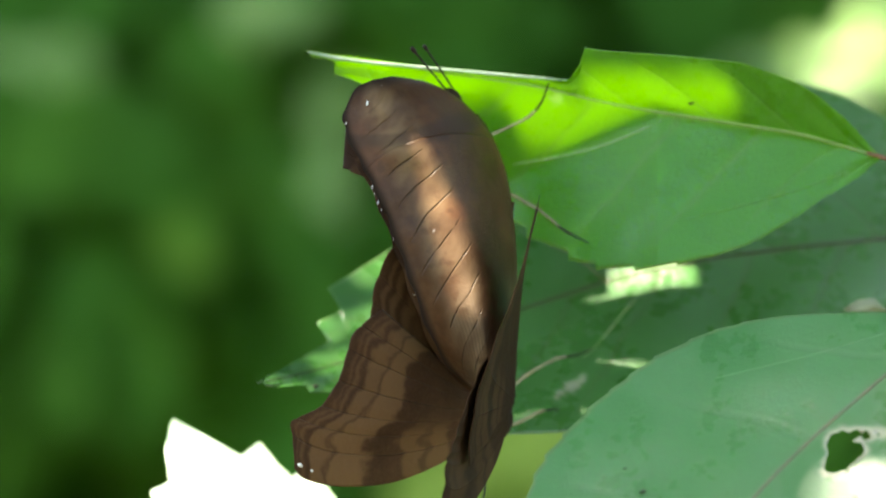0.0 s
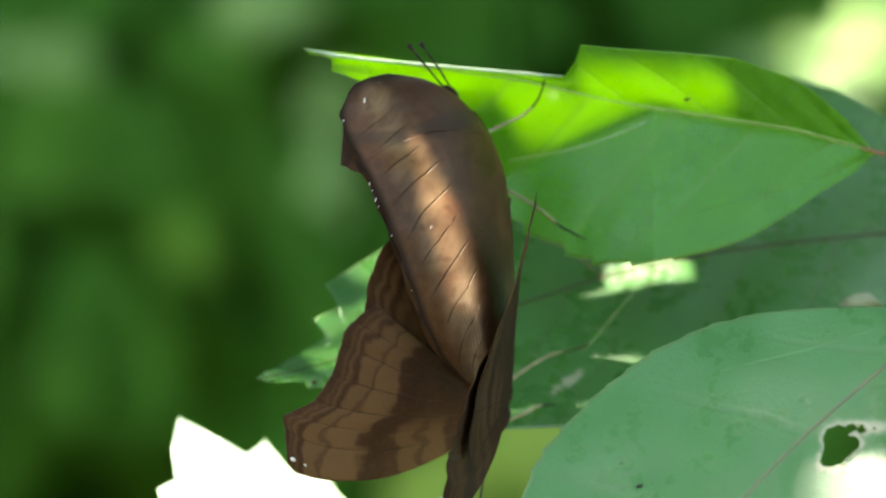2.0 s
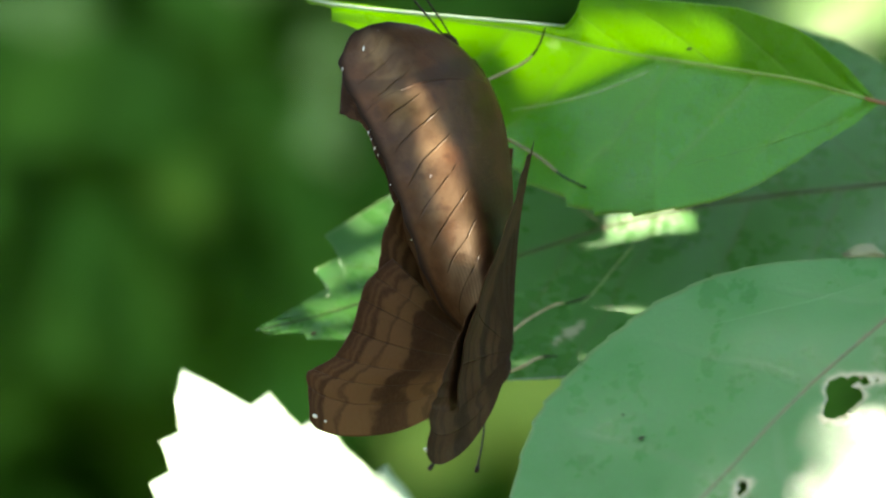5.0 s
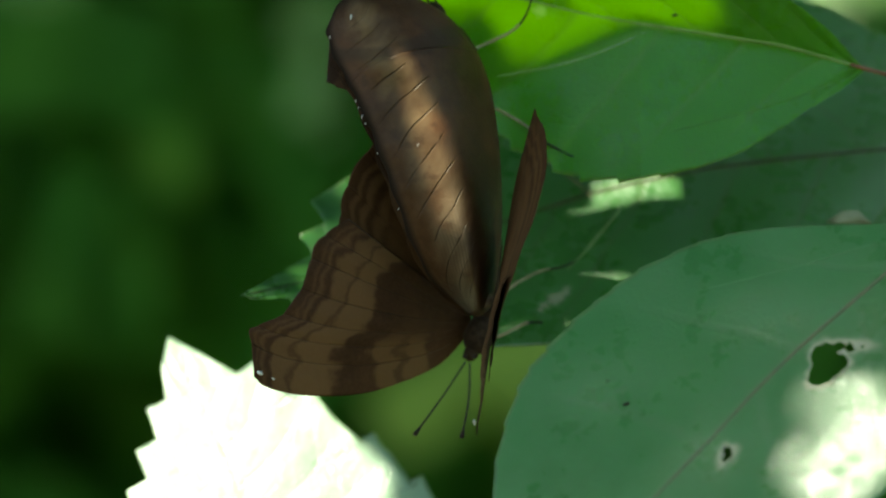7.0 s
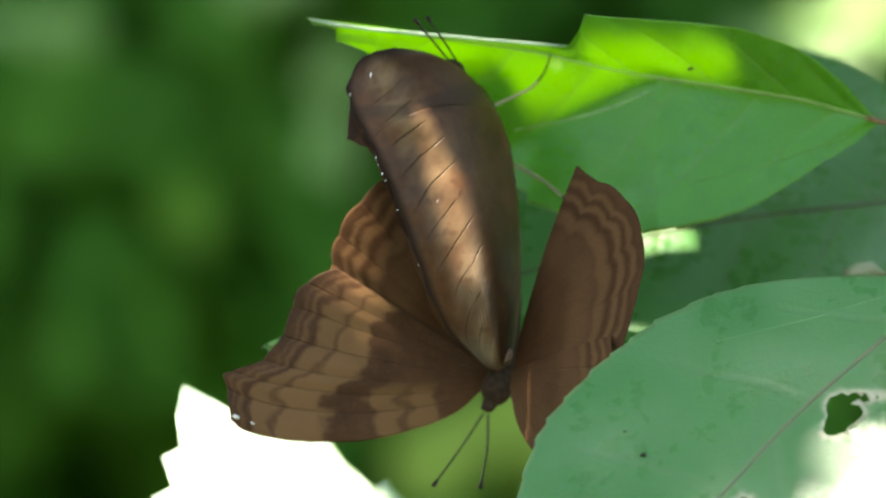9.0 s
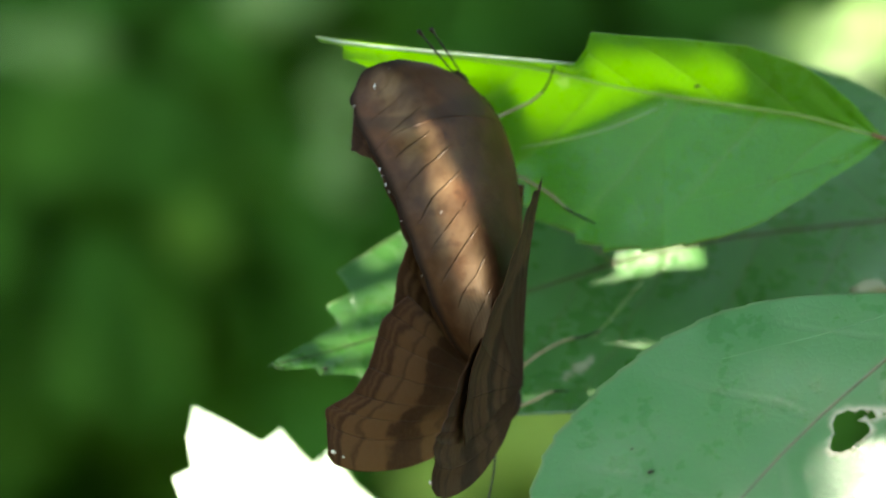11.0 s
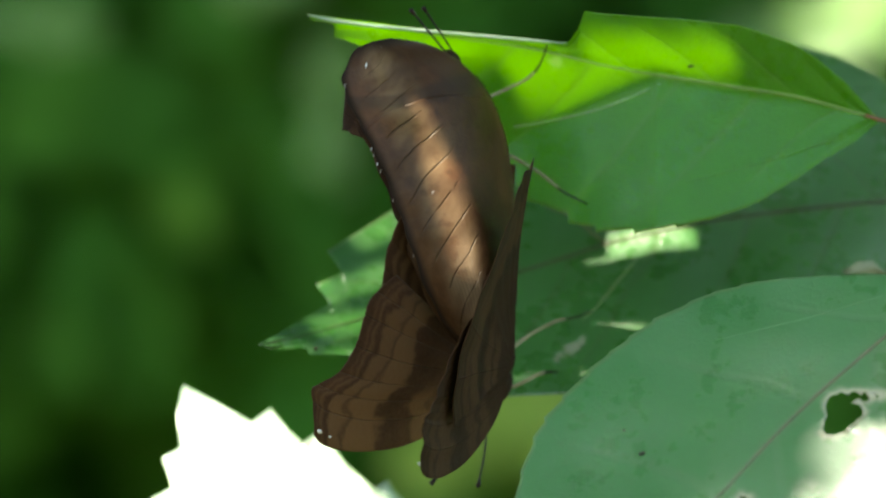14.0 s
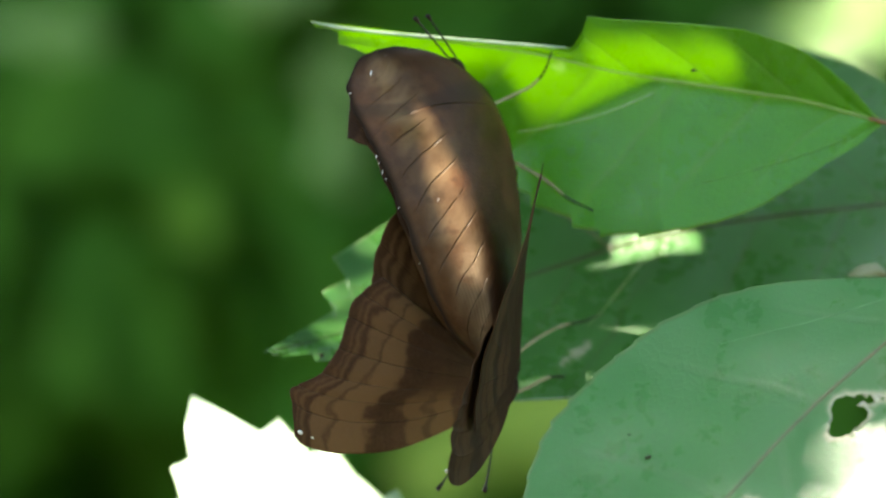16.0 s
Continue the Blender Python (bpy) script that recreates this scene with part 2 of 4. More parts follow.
def shell_material():
    """Underside of the folded wings: bronze brown with raised slanting veins; the ridge's silky gloss is painted in as
    pale streaks.
    """
    n = Nodes("folded_wing_scales")
    s, v = n.attr("along"), n.attr("across")
    wob = n.m("MULTIPLY", n.noise(120, 2), 0.5)
    q = n.m("ADD", n.m("MULTIPLY", s, 15.0), n.m("ADD", n.m("MULTIPLY", v, n.m("ADD", 1.3, n.m("MULTIPLY", n.m("POWER", s, 2.0), 3.2))), wob))
    d = n.m("ABSOLUTE", n.m("SUBTRACT", n.m("FRACT", q), 0.5))
    line = n.m("MULTIPLY", n.step(d, 0.010, 0.050, 1.0, 0.0), n.m("MULTIPLY", n.step(v, 0.10, 0.35, 1.0, 0.0), n.step(v, -0.85, -0.35, 0.0, 1.0)))
    line = n.m("MULTIPLY", line, n.step(s, 0.12, 0.32, 0.25, 1.0))
    line = n.m("MULTIPLY", line, n.step(n.noise(260, 2), 0.34, 0.52))
    cloud, fine, grain = n.noise(110, 3), n.noise(700, 4), n.noise(3000, 2)
    col = n.mix(n.step(cloud, 0.3, 0.7), (0.040, 0.0158, 0.0062), (0.070, 0.0285, 0.0115))
    col = n.mix(n.m("MULTIPLY", n.step(fine, 0.35, 0.7), 0.25), col, (0.120, 0.068, 0.035))
    col = n.mix(n.m("MULTIPLY", n.step(n.noise(1500, 3), 0.5, 0.7), 0.2), col, (0.036, 0.017, 0.009))
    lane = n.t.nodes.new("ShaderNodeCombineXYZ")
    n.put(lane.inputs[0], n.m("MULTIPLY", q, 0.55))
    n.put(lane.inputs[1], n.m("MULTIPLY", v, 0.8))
    sheen_streak = n.noise(1.6, 2, 0.5, lane.outputs[0])
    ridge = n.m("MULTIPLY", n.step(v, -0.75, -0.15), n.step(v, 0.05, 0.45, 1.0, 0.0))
    # the ridge's highlight is put into the colour, paler and greyer towards the tip
    col = n.mix(n.m("MULTIPLY", n.step(sheen_streak, 0.35, 0.70, 0.25, 0.85), ridge), col, n.mix(n.step(s, 0.45, 0.80), (0.182, 0.110, 0.056), (0.240, 0.168, 0.108)))
    comb = n.m("ABSOLUTE", n.m("SUBTRACT", n.m("FRACT", n.m("MULTIPLY", n.m("ADD", v, n.m("MULTIPLY", wob, 0.3)), 16.0)), 0.5))
    comb = n.m("MULTIPLY", n.step(comb, 0.10, 0.30, 1.0, 0.0), n.m("MULTIPLY", ridge, n.step(s, 0.60, 0.78)))
    col = n.mix(n.m("MULTIPLY", comb, 0.5), col, (0.060, 0.032, 0.016))
    rim = n.m("MAXIMUM", n.step(s, 0.005, 0.075, 0.9, 0.0), n.step(v, -0.98, -0.80, 0.9, 0.0))
    col = n.mix(n.m("MULTIPLY", n.step(n.noise(210, 2), 0.50, 0.66), 0.45), col, (0.115, 0.045, 0.018))
    col = n.mix(n.step(n.noise(420, 3), 0.54, 0.70, 0.0, 0.45), col, (0.034, 0.017, 0.010))
    band = n.m("MULTIPLY", n.step(s, 0.20, 0.22), n.step(s, 0.24, 0.27, 1.0, 0.0))
    col = n.mix(n.m("MULTIPLY", band, 0.5), col, (0.03, 0.016, 0.010))
    col = n.mix(n.m("MULTIPLY", line, 0.6), col, (0.030, 0.018, 0.010))
    col = n.mix(n.step(n.noise(900, 1), 0.79, 0.83, 0.0, 0.5), col, (0.42, 0.36, 0.32))
    col = n.mix(rim, col, (0.012, 0.007, 0.005))
    h = n.m("ADD", n.m("MULTIPLY", line, 0.7), n.m("ADD", n.m("MULTIPLY", fine, 0.22), n.m("MULTIPLY", grain, 0.2)))
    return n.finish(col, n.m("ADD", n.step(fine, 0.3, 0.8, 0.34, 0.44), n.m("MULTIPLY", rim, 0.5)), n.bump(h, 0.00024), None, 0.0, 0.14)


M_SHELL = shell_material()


def simple(name, a, b, scale, rough, relief=0.0002, spec=0.5):
    n = Nodes(name)
    f = n.noise(scale, 4)
    return n.finish(n.mix(n.step(f, 0.3, 0.7), a, b), rough, n.bump(f, relief), spec=spec)


M_FUR = simple("body_hair", (0.020, 0.011, 0.006), (0.048, 0.028, 0.016), 1500, 0.85, spec=0.15)
M_TAIL = simple("tail_scales", (0.15, 0.095, 0.065), (0.26, 0.18, 0.13), 900, 0.6)
M_HORN = simple("dark_horn", (0.016, 0.010, 0.007), (0.036, 0.022, 0.014), 900, 0.5, spec=0.2)
M_LEG = simple("pale_leg", (0.26, 0.19, 0.10), (0.42, 0.33, 0.19), 700, 0.45)
M_WHITE = simple("white_scales", (0.7, 0.68, 0.62), (0.85, 0.83, 0.78), 800, 0.6)
M_RIB = simple("midrib", (0.40, 0.50, 0.18), (0.52, 0.60, 0.26), 600, 0.45)
M_RIB_TOP = simple("midrib_top", (0.20, 0.30, 0.07), (0.30, 0.40, 0.12), 600, 0.45)
M_RIB_DARK = simple("midrib_dark", (0.035, 0.050, 0.014), (0.06, 0.07, 0.025), 600, 0.45)
M_RIB_BROWN = simple("midrib_brown", (0.11, 0.13, 0.06), (0.17, 0.15, 0.08), 600, 0.45)
M_VEIN_BROAD = simple("vein_broad", (0.11, 0.25, 0.10), (0.14, 0.29, 0.12), 600, 0.4)
M_MARGIN = simple("leaf_margin", (0.30, 0.42, 0.24), (0.42, 0.52, 0.36), 500, 0.5)
M_STALK = simple("red_stalk", (0.18, 0.06, 0.03), (0.28, 0.12, 0.05), 500, 0.4)
M_DRY = simple("dry_scrap", (0.20, 0.22, 0.11), (0.32, 0.31, 0.18), 500, 0.7)
M_BARK = simple("bark", (0.07, 0.05, 0.03), (0.14, 0.10, 0.06), 120, 0.85, 0.002)
M_SOIL = simple("leaf_litter", (0.018, 0.019, 0.009), (0.060, 0.052, 0.026), 9, 0.95, 0.02)


# ---------------------------------------------------------------- mesh helpers
def mesh_of(name, verts, faces, mats, slots=None, smooth=True, **attrs):
    me = bpy.data.meshes.new(name)
    me.from_pydata([tuple(map(float, v)) for v in verts], [], faces)
    for m in mats:
        me.materials.append(m)
    if slots is not None:
        me.polygons.foreach_set("material_index", slots)
    me.polygons.foreach_set("use_smooth", [smooth] * len(me.polygons))
    for key, values in attrs.items():
        me.attributes.new(key, "FLOAT", "POINT").data.foreach_set("value", [float(x) for x in values])
    me.update()
    return me


def place(ob, parent=None, m=None):
    if parent is not None:
        ob.parent = parent
    if m is not None:
        ob.matrix_basis = m
    return ob


def part(name, me, parent, label=""):
    return tagged(place(new(name, me), parent), label)


def tube(points, radii, mat, name="tube", sides=8):
    """A round tapering rod along points, closed at both ends."""
    pts = [Vector(p) for p in points]
    verts, faces = [], []
    for i, p in enumerate(pts):
        d = (pts[min(i + 1, len(pts) - 1)] - pts[max(i - 1, 0)]).normalized()
        a = d.orthogonal().normalized() if i == 0 else (a - d * a.dot(d)).normalized()
        b = d.cross(a)
        for j in range(sides):
            w = 2 * math.pi * j / sides
            verts.append(p + (a * math.cos(w) + b * math.sin(w)) * radii[i])
    for i in range(len(pts) - 1):
        for j in range(sides):
            k = (j + 1) % sides
            faces.append((i * sides + j, i * sides + k, (i + 1) * sides + k, (i + 1) * sides + j))
    faces.append(tuple(range(sides))[::-1])
    faces.append(tuple(range((len(pts) - 1) * sides, len(pts) * sides)))
    return mesh_of(name, verts, faces, [mat])


def ellipsoid(a, b, r, mat, name, rings=10, sides=14, pinch=0.0):
    """A body segment from a to b with greatest radius r."""
    a, b = Vector(a), Vector(b)
    pts, rad = [], []
    for i in range(rings + 1):
        t = i / rings
        pts.append(a.lerp(b, t))
        rad.append(max(r * math.sqrt(max(0, 1 - (2 * t - 1) ** 2)) * (1 + pinch * math.sin(t * 40)), r * 0.08))
    return tube(pts, rad, mat, name, sides)


def arc(points, n=10):
    """Points of a smooth curve through the given ones."""
    p = [Vector(q) for q in points]
    p = [p[0] * 2 - p[1]] + p + [p[-1] * 2 - p[-2]]
    out = []
    for i in range(1, len(p) - 2):
        for j in range(n):
            t = j / n
            a, b, c, d = p[i - 1:i + 3]
            out.append(0.5 * ((2 * b) + (c - a) * t + (2 * a - 5 * b + 4 * c - d) * t * t + (3 * b - a - 3 * c + d) * t ** 3))
    return out + [p[-2]]


def profile(pairs, t, soft):
    y = np.interp(t, [a for a, _ in pairs], [b for _, b in pairs])
    if soft > 1:
        pad = np.concatenate([np.full(soft, y[0]), y, np.full(soft, y[-1])])
        y = np.convolve(pad, np.ones(soft) / soft, "same")[soft:-soft]
    return y


def sheet(grid, alive, normal_shift, mats, **attrs):
    """A thin solid from a grid of points: two skins and a rim."""
    ni, nj = grid.shape[:2]
    top = grid.reshape(-1, 3)
    bottom = (grid + normal_shift).reshape(-1, 3)
    n = ni * nj
    faces, slots, edges = [], [], {}
    for i in range(ni - 1):
        for j in range(nj - 1):
            if not alive[i, j]:
                continue
            q = (i * nj + j, i * nj + j + 1, (i + 1) * nj + j + 1, (i + 1) * nj + j)
            faces.append(q)
            slots.append(0)
            faces.append(tuple(n + x for x in reversed(q)))
            slots.append(len(mats) - 1)
            for a, b in zip(q, q[1:] + q[:1]):
                if (b, a) in edges:
                    del edges[(b, a)]
                else:
                    edges[(a, b)] = 1
    for a, b in edges:
        faces.append((b, a, n + a, n + b))
        slots.append(0)
    both = {k: np.concatenate([v.ravel(), v.ravel()]) for k, v in attrs.items()}
    used = sorted({x for f in faces for x in f})
    index = {x: i for i, x in enumerate(used)}
    verts = np.concatenate([top, bottom])[used]
    return mesh_of("blade", verts, [tuple(index[x] for x in f) for f in faces], mats, slots,
                   **{k: v[used] for k, v in both.items()})


def blade(base, tip, mid, up, lo, tilt, mat, teeth=(0, 0, 0, 0), holes=(), soft=(9, 9), cup=0.0, n=260, m=34, thick=0.25, seed=1, fold=(0, 0), sweep=((0, 0), (1, 0)), pleat=0.0, lean=None):
    """A leaf blade on the stage: base and tip, the midrib's sway and the two half widths along it, a tilted plane
    (w at the base, then its change per unit of x and y), serration and gnawed holes. Gives the mesh and the midrib's line."""
    rng = random.Random(seed)
    base, tip = np.array(base, float), np.array(tip, float)
    a = tip - base
    length = np.hypot(*a)
    a = a / length
    b = np.array([a[1], -a[0]])
    b = -b if b[1] > 0 else b
    t = np.linspace(0, 1, n)
    centre = profile(mid, t, 15)
    env = np.clip(np.minimum(t / 0.02, (1 - t) / 0.02), 0, 1)
    count_up, size_up, count_lo, size_lo = teeth

    def saw(count, size):
        if not count:
            return 0 * t
        x = t * count + 0.15 * np.sin(t * 37 + seed)
        f = x - np.floor(x)
        jitter = np.array([rng.uniform(0.6, 1.25) for _ in range(count + 3)])[np.clip(np.floor(x).astype(int), 0, count + 2)]
        return size * jitter * (f ** 1.4 - 0.5) * np.clip((t - 0.25) * 4, 0.15, 1) * env

    wu = np.maximum(profile(up, t, soft[0]) + saw(count_up, size_up), 0)
    wl = np.maximum(profile(lo, t, soft[1]) + saw(count_lo, size_lo), 0)
    v = np.concatenate([-np.linspace(1, 0, m)[:-1], np.linspace(0, 1, m)])
    off = centre[:, None] + np.where(v[None, :] > 0, v[None, :] * wu[:, None], v[None, :] * wl[:, None])
    xy = base + a * (t * length)[:, None, None] + b * off[..., None]
    swept = np.interp(t, [p for p, _ in sweep], [q for _, q in sweep])
    xy = xy + a * (swept[:, None] * np.maximum(v, 0)[None, :] ** 3)[..., None]
    rim = np.zeros((n, len(v)))
    inside = np.zeros((n, len(v)), bool)
    for hx, hy, rx, ry, turn in holes:
        dx, dy = xy[..., 0] - hx, xy[..., 1] - hy
        c, s = math.cos(turn), math.sin(turn)
        ex, ey = (dx * c + dy * s) / rx, (-dx * s + dy * c) / ry
        ang = np.arctan2(ey, ex)
        edge = 1 + 0.16 * np.sin(3 * ang + hx) + 0.08 * np.sin(5 * ang + hy) + 0.04 * np.sin(11 * ang)
        r = np.hypot(ex, ey) / edge
        if rx > 12 and ry < 9:      # a pale scar, not gnawed through
            rim = np.maximum(rim, np.clip((1.2 - r) * 2, 0, 0.8))
            continue
        hit = r < 1
        inside |= hit
        rim = np.maximum(rim, np.clip(1.25 - np.abs(np.maximum(r, 1) - 1) * min(rx, ry) / 7, 0, 1) * (r < 3))
        k = np.where(hit, 1 / np.maximum(r, 0.05), 1)
        near = hit & (r > 0.35)
        xy = np.where(near[..., None], np.stack([hx + dx * k, hy + dy * k], -1), xy)
    alive = ~(inside[:-1, :-1] & inside[1:, :-1] & inside[:-1, 1:] & inside[1:, 1:])
    w0, gx, gy, bend = tilt
    ripple = np.array([[0.5 * noise.noise((p[0] / 170, p[1] / 170, seed)) for p in row] for row in xy])
    w = w0 + gx * (xy[..., 0] - base[0]) + gy * (xy[..., 1] - base[1]) + bend * (t * t)[:, None] + cup * np.abs(v)[None, :] ** 1.5 + ripple + fold[0] * np.maximum(off - centre[:, None], 0) + fold[1] * np.maximum(centre[:, None] - off, 0)
    fan = t[:, None] * 18 - np.abs(v)[None, :] * 0.7
    w = w + pleat * np.abs((fan % 1) * 2 - 1) * np.abs(v)[None, :] * np.clip((t - 0.78) * 12, 0, 1)[:, None]
    if lean is not None:
        w = w + lean(xy[..., 0], xy[..., 1])
    k = (D + w / 1000) / D
    grid = np.stack([(xy[..., 0] - 784) * U * k, D + w / 1000, HEIGHT + (441 - xy[..., 1]) * U * k], -1)
    me = sheet(grid, alive, np.array([0, thick / 1000, 0]), [mat],
               along=np.repeat(t[:, None], len(v), 1), across=np.repeat(v[None, :], n, 0), rim=rim)
    line = [Vector(grid[i, m - 1]) for i in range(0, n, 6)]
    return me, line


def on(thing, me):
    """Moves a mesh from the world into the space of a thing."""
    me.transform(thing.matrix_basis.inverted())
    return me


# ---------------------------------------------------------------- ground and surroundings
me = mesh_of("ground", [(-300, -300, 0), (300, -300, 0), (300, 300, 0), (-300, 300, 0)], [(0, 1, 2, 3)], [M_SOIL], smooth=False)
tagged(new("ground", me), "dark forest floor covered in brown leaf litter", "ground", kind="structure")


def leaf_cloud(name, spots, mat, label, category, parent=None):
    """Many small folded leaves as one mesh: spots of (centre, size, the way the face looks)."""
    verts, faces = [], []
    outline = [(0, 0), (0.30, 0.22), (0.36, 0.5), (0.22, 0.8), (0, 1.08)]
    for c, size, face in spots:
        z = Vector(face).normalized()
        x = Vector((random.gauss(0, 1), random.gauss(0, 1), random.gauss(0, 1)))
        x = (x - z * x.dot(z)).normalized()
        y = z.cross(x)
        n = len(verts)
        for i, (w, l) in enumerate(outline):
            lift = -0.10 * (l - 0.5) ** 2
            verts.append(c + (y * (l - 0.5) + z * lift) * size)
        for sg in (-1, 1):
            for w, l in outline[1:4]:
                verts.append(c + (x * w * sg + y * (l - 0.5) + z * (0.12 * w - 0.10 * (l - 0.5) ** 2)) * size)
        for o in (5, 8):
            q = [(n, n + 1, n + o), (n + 1, n + 2, n + o + 1, n + o), (n + 2, n + 3, n + o + 2, n + o + 1), (n + 3, n + 4, n + o + 2)]
            faces += q if o == 8 else [f[::-1] for f in q]
    me = mesh_of(name, verts, faces, [mat])
    if parent is not None:
        return tagged(part(name, on(parent, me), parent), label, kind="stuff")
    return tagged(new(name, me), label, category, kind="stuff")


def jitter(v, amount):
    return Vector(v) + Vector((random.gauss(0, amount), random.gauss(0, amount), random.gauss(0, amount)))


def behind(x, y, dist):
    """A place far behind the pair, dist metres from the lens, on the stage's line x, y."""
    k = dist / D
    return Vector(((x - 784) * U * k, dist, HEIGHT + (441 - y) * U * k))


# leaves in the thicket coloured pale to look lit: x, y on the stage, distance, half extents in stage units, how many,
# kind, size
LIT_TONE = [
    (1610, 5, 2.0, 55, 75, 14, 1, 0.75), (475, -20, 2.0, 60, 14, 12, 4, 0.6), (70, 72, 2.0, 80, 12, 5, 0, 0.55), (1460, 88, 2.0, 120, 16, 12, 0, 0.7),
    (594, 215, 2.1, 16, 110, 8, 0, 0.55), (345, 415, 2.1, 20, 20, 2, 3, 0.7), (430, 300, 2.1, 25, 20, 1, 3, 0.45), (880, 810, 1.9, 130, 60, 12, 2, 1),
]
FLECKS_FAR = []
lit_tone, yellow, dusky = [], [], []
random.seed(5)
for x, y, dist, ex, ey, count, lit, scale in LIT_TONE:
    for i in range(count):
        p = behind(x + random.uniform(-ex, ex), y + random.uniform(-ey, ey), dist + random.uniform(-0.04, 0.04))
        (yellow if lit == 2 else dusky if lit == 3 else lit_tone).append((p, random.uniform(0.026, 0.042) * scale, jitter((-0.1, -0.75, 0.65), 0.18)))
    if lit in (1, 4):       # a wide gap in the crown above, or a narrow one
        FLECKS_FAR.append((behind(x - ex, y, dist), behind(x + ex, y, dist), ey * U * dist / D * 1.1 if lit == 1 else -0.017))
leaf_cloud("lit_yellow_foliage", yellow, M_LIT_YELLOW, "shrub leaves painted yellow-green to look sunlit", "foliage")
leaf_cloud("lit_green_foliage", dusky, M_LIT_GREEN, "shrub leaves painted yellow-green to look faintly lit", "foliage")
leaf_cloud("lit_tone_foliage", lit_tone, M_LIT_TONE, "pale green shrub leaves, a few sunlit, the rest painted as lit", "foliage")

random.seed(6)
spots = []
for i in range(3400):
    dist = random.uniform(2.3, 3.2)
    p = behind(random.uniform(-900, 2500), random.uniform(-700, 1600), dist)
    spots.append((p, random.uniform(0.045, 0.085), jitter((0, -0.8, 0.5), 0.45)))
for i in range(420):
    p = behind(random.uniform(-250, 850), random.uniform(-150, 750), random.uniform(2.12, 2.3))
    spots.append((p, random.uniform(0.03, 0.06), jitter((0, -0.7, 0.6), 0.45)))
for i in range(2500):
    p = Vector((random.gauss(0, 1.5), random.uniform(3.2, 3.9), random.uniform(0.0, 2.6)))
    if p.z > 2.1 - 0.25 * abs(p.x) + 0.7 * noise.noise((p.x, p.y, 3)):
        continue
    spots.append((p, random.uniform(0.12, 0.22), jitter((0, -0.8, 0.4), 0.4)))
for i in range(3600):       # the rounded flanks of the thicket
    p = Vector((random.gauss(0, 0.8), random.uniform(2.45, 3.7), random.uniform(0.0, 2.0)))
    if p.z > 1.75 - 0.35 * p.x ** 2 + 0.6 * noise.noise((p.x * 1.4, p.y, 8)):
        continue
    spots.append((p, random.uniform(0.06, 0.12), jitter((p.x * 0.3, -0.8, 0.5), 0.45)))
leaf_cloud("shrub_thicket", spots, M_THICKET, "dense dark green shrub thicket in shade", "shrub")

random.seed(7)
spots = []
for i in range(2600):
    ang = random.uniform(0, 2 * math.pi)
    if math.cos(ang - math.pi / 2) > 0.75:
        continue
    r = random.uniform(3.2, 4.6)
    p = Vector((math.cos(ang) * r, math.sin(ang) * r + 0.6, random.uniform(0, 1.9) if math.sin(ang) < 0 else random.uniform(0, 2.6)))
    spots.append((p, random.uniform(0.14, 0.26), jitter((-math.cos(ang), -math.sin(ang), 0.6), 0.4)))
leaf_cloud("woodland_edge", spots, M_THICKET, "green woodland undergrowth round the clearing", "shrub")


def clear_of(p, size, flecks):
    """Whether a leaf at p would leave the sun's way to all the flecks free."""
    for a, b, r in flecks:
        # distance between the line p - SUN and the segment a b, seen along the sun
        pa, ba = p - a, b - a
        pa, ba = pa - SUN * pa.dot(SUN), ba - SUN * ba.dot(SUN)
        h = max(0.0, min(1.0, pa.dot(ba) / max(ba.dot(ba), 1e-12)))
        if (pa - ba * h).length < r + size:
            return False
    return True


def top_lean(x, y):
    """Bend of the uppermost leaf: below its midrib and its first side vein the blade turns up to face the open sky."""
    rib = 222 - (1556 - x) * 0.1811
    e = y - rib - np.maximum(1165 - x, 0) * 0.62
    return -0.066 * 0.5 * (e + np.hypot(e, 16) - 8)


def dark_lean(x, y):
    """The tip of the large dark leaf curves forward."""
    return -7 * np.clip((780 - x) / 300, 0, 1.1) ** 2


def dark_fleck(x0, y0, x1, y1, r):
    a, c = (stage(x, y, 34 - 0.055 * (y - 360) + float(dark_lean(x, y))) for x, y in ((x0, y0), (x1, y1)))
    return (a, c, r / 1000)


def top_depth(x, y):
    return 15.5 + 0.05 * (y - 230) + float(top_lean(x, y))


def top_fleck(x0, y0, x1, y1, r):
    return (stage(x0, y0 - 8, top_depth(x0, y0 - 8) + 0.5), stage(x1, y1 - 8, top_depth(x1, y1 - 8) + 0.5), r / 1000)


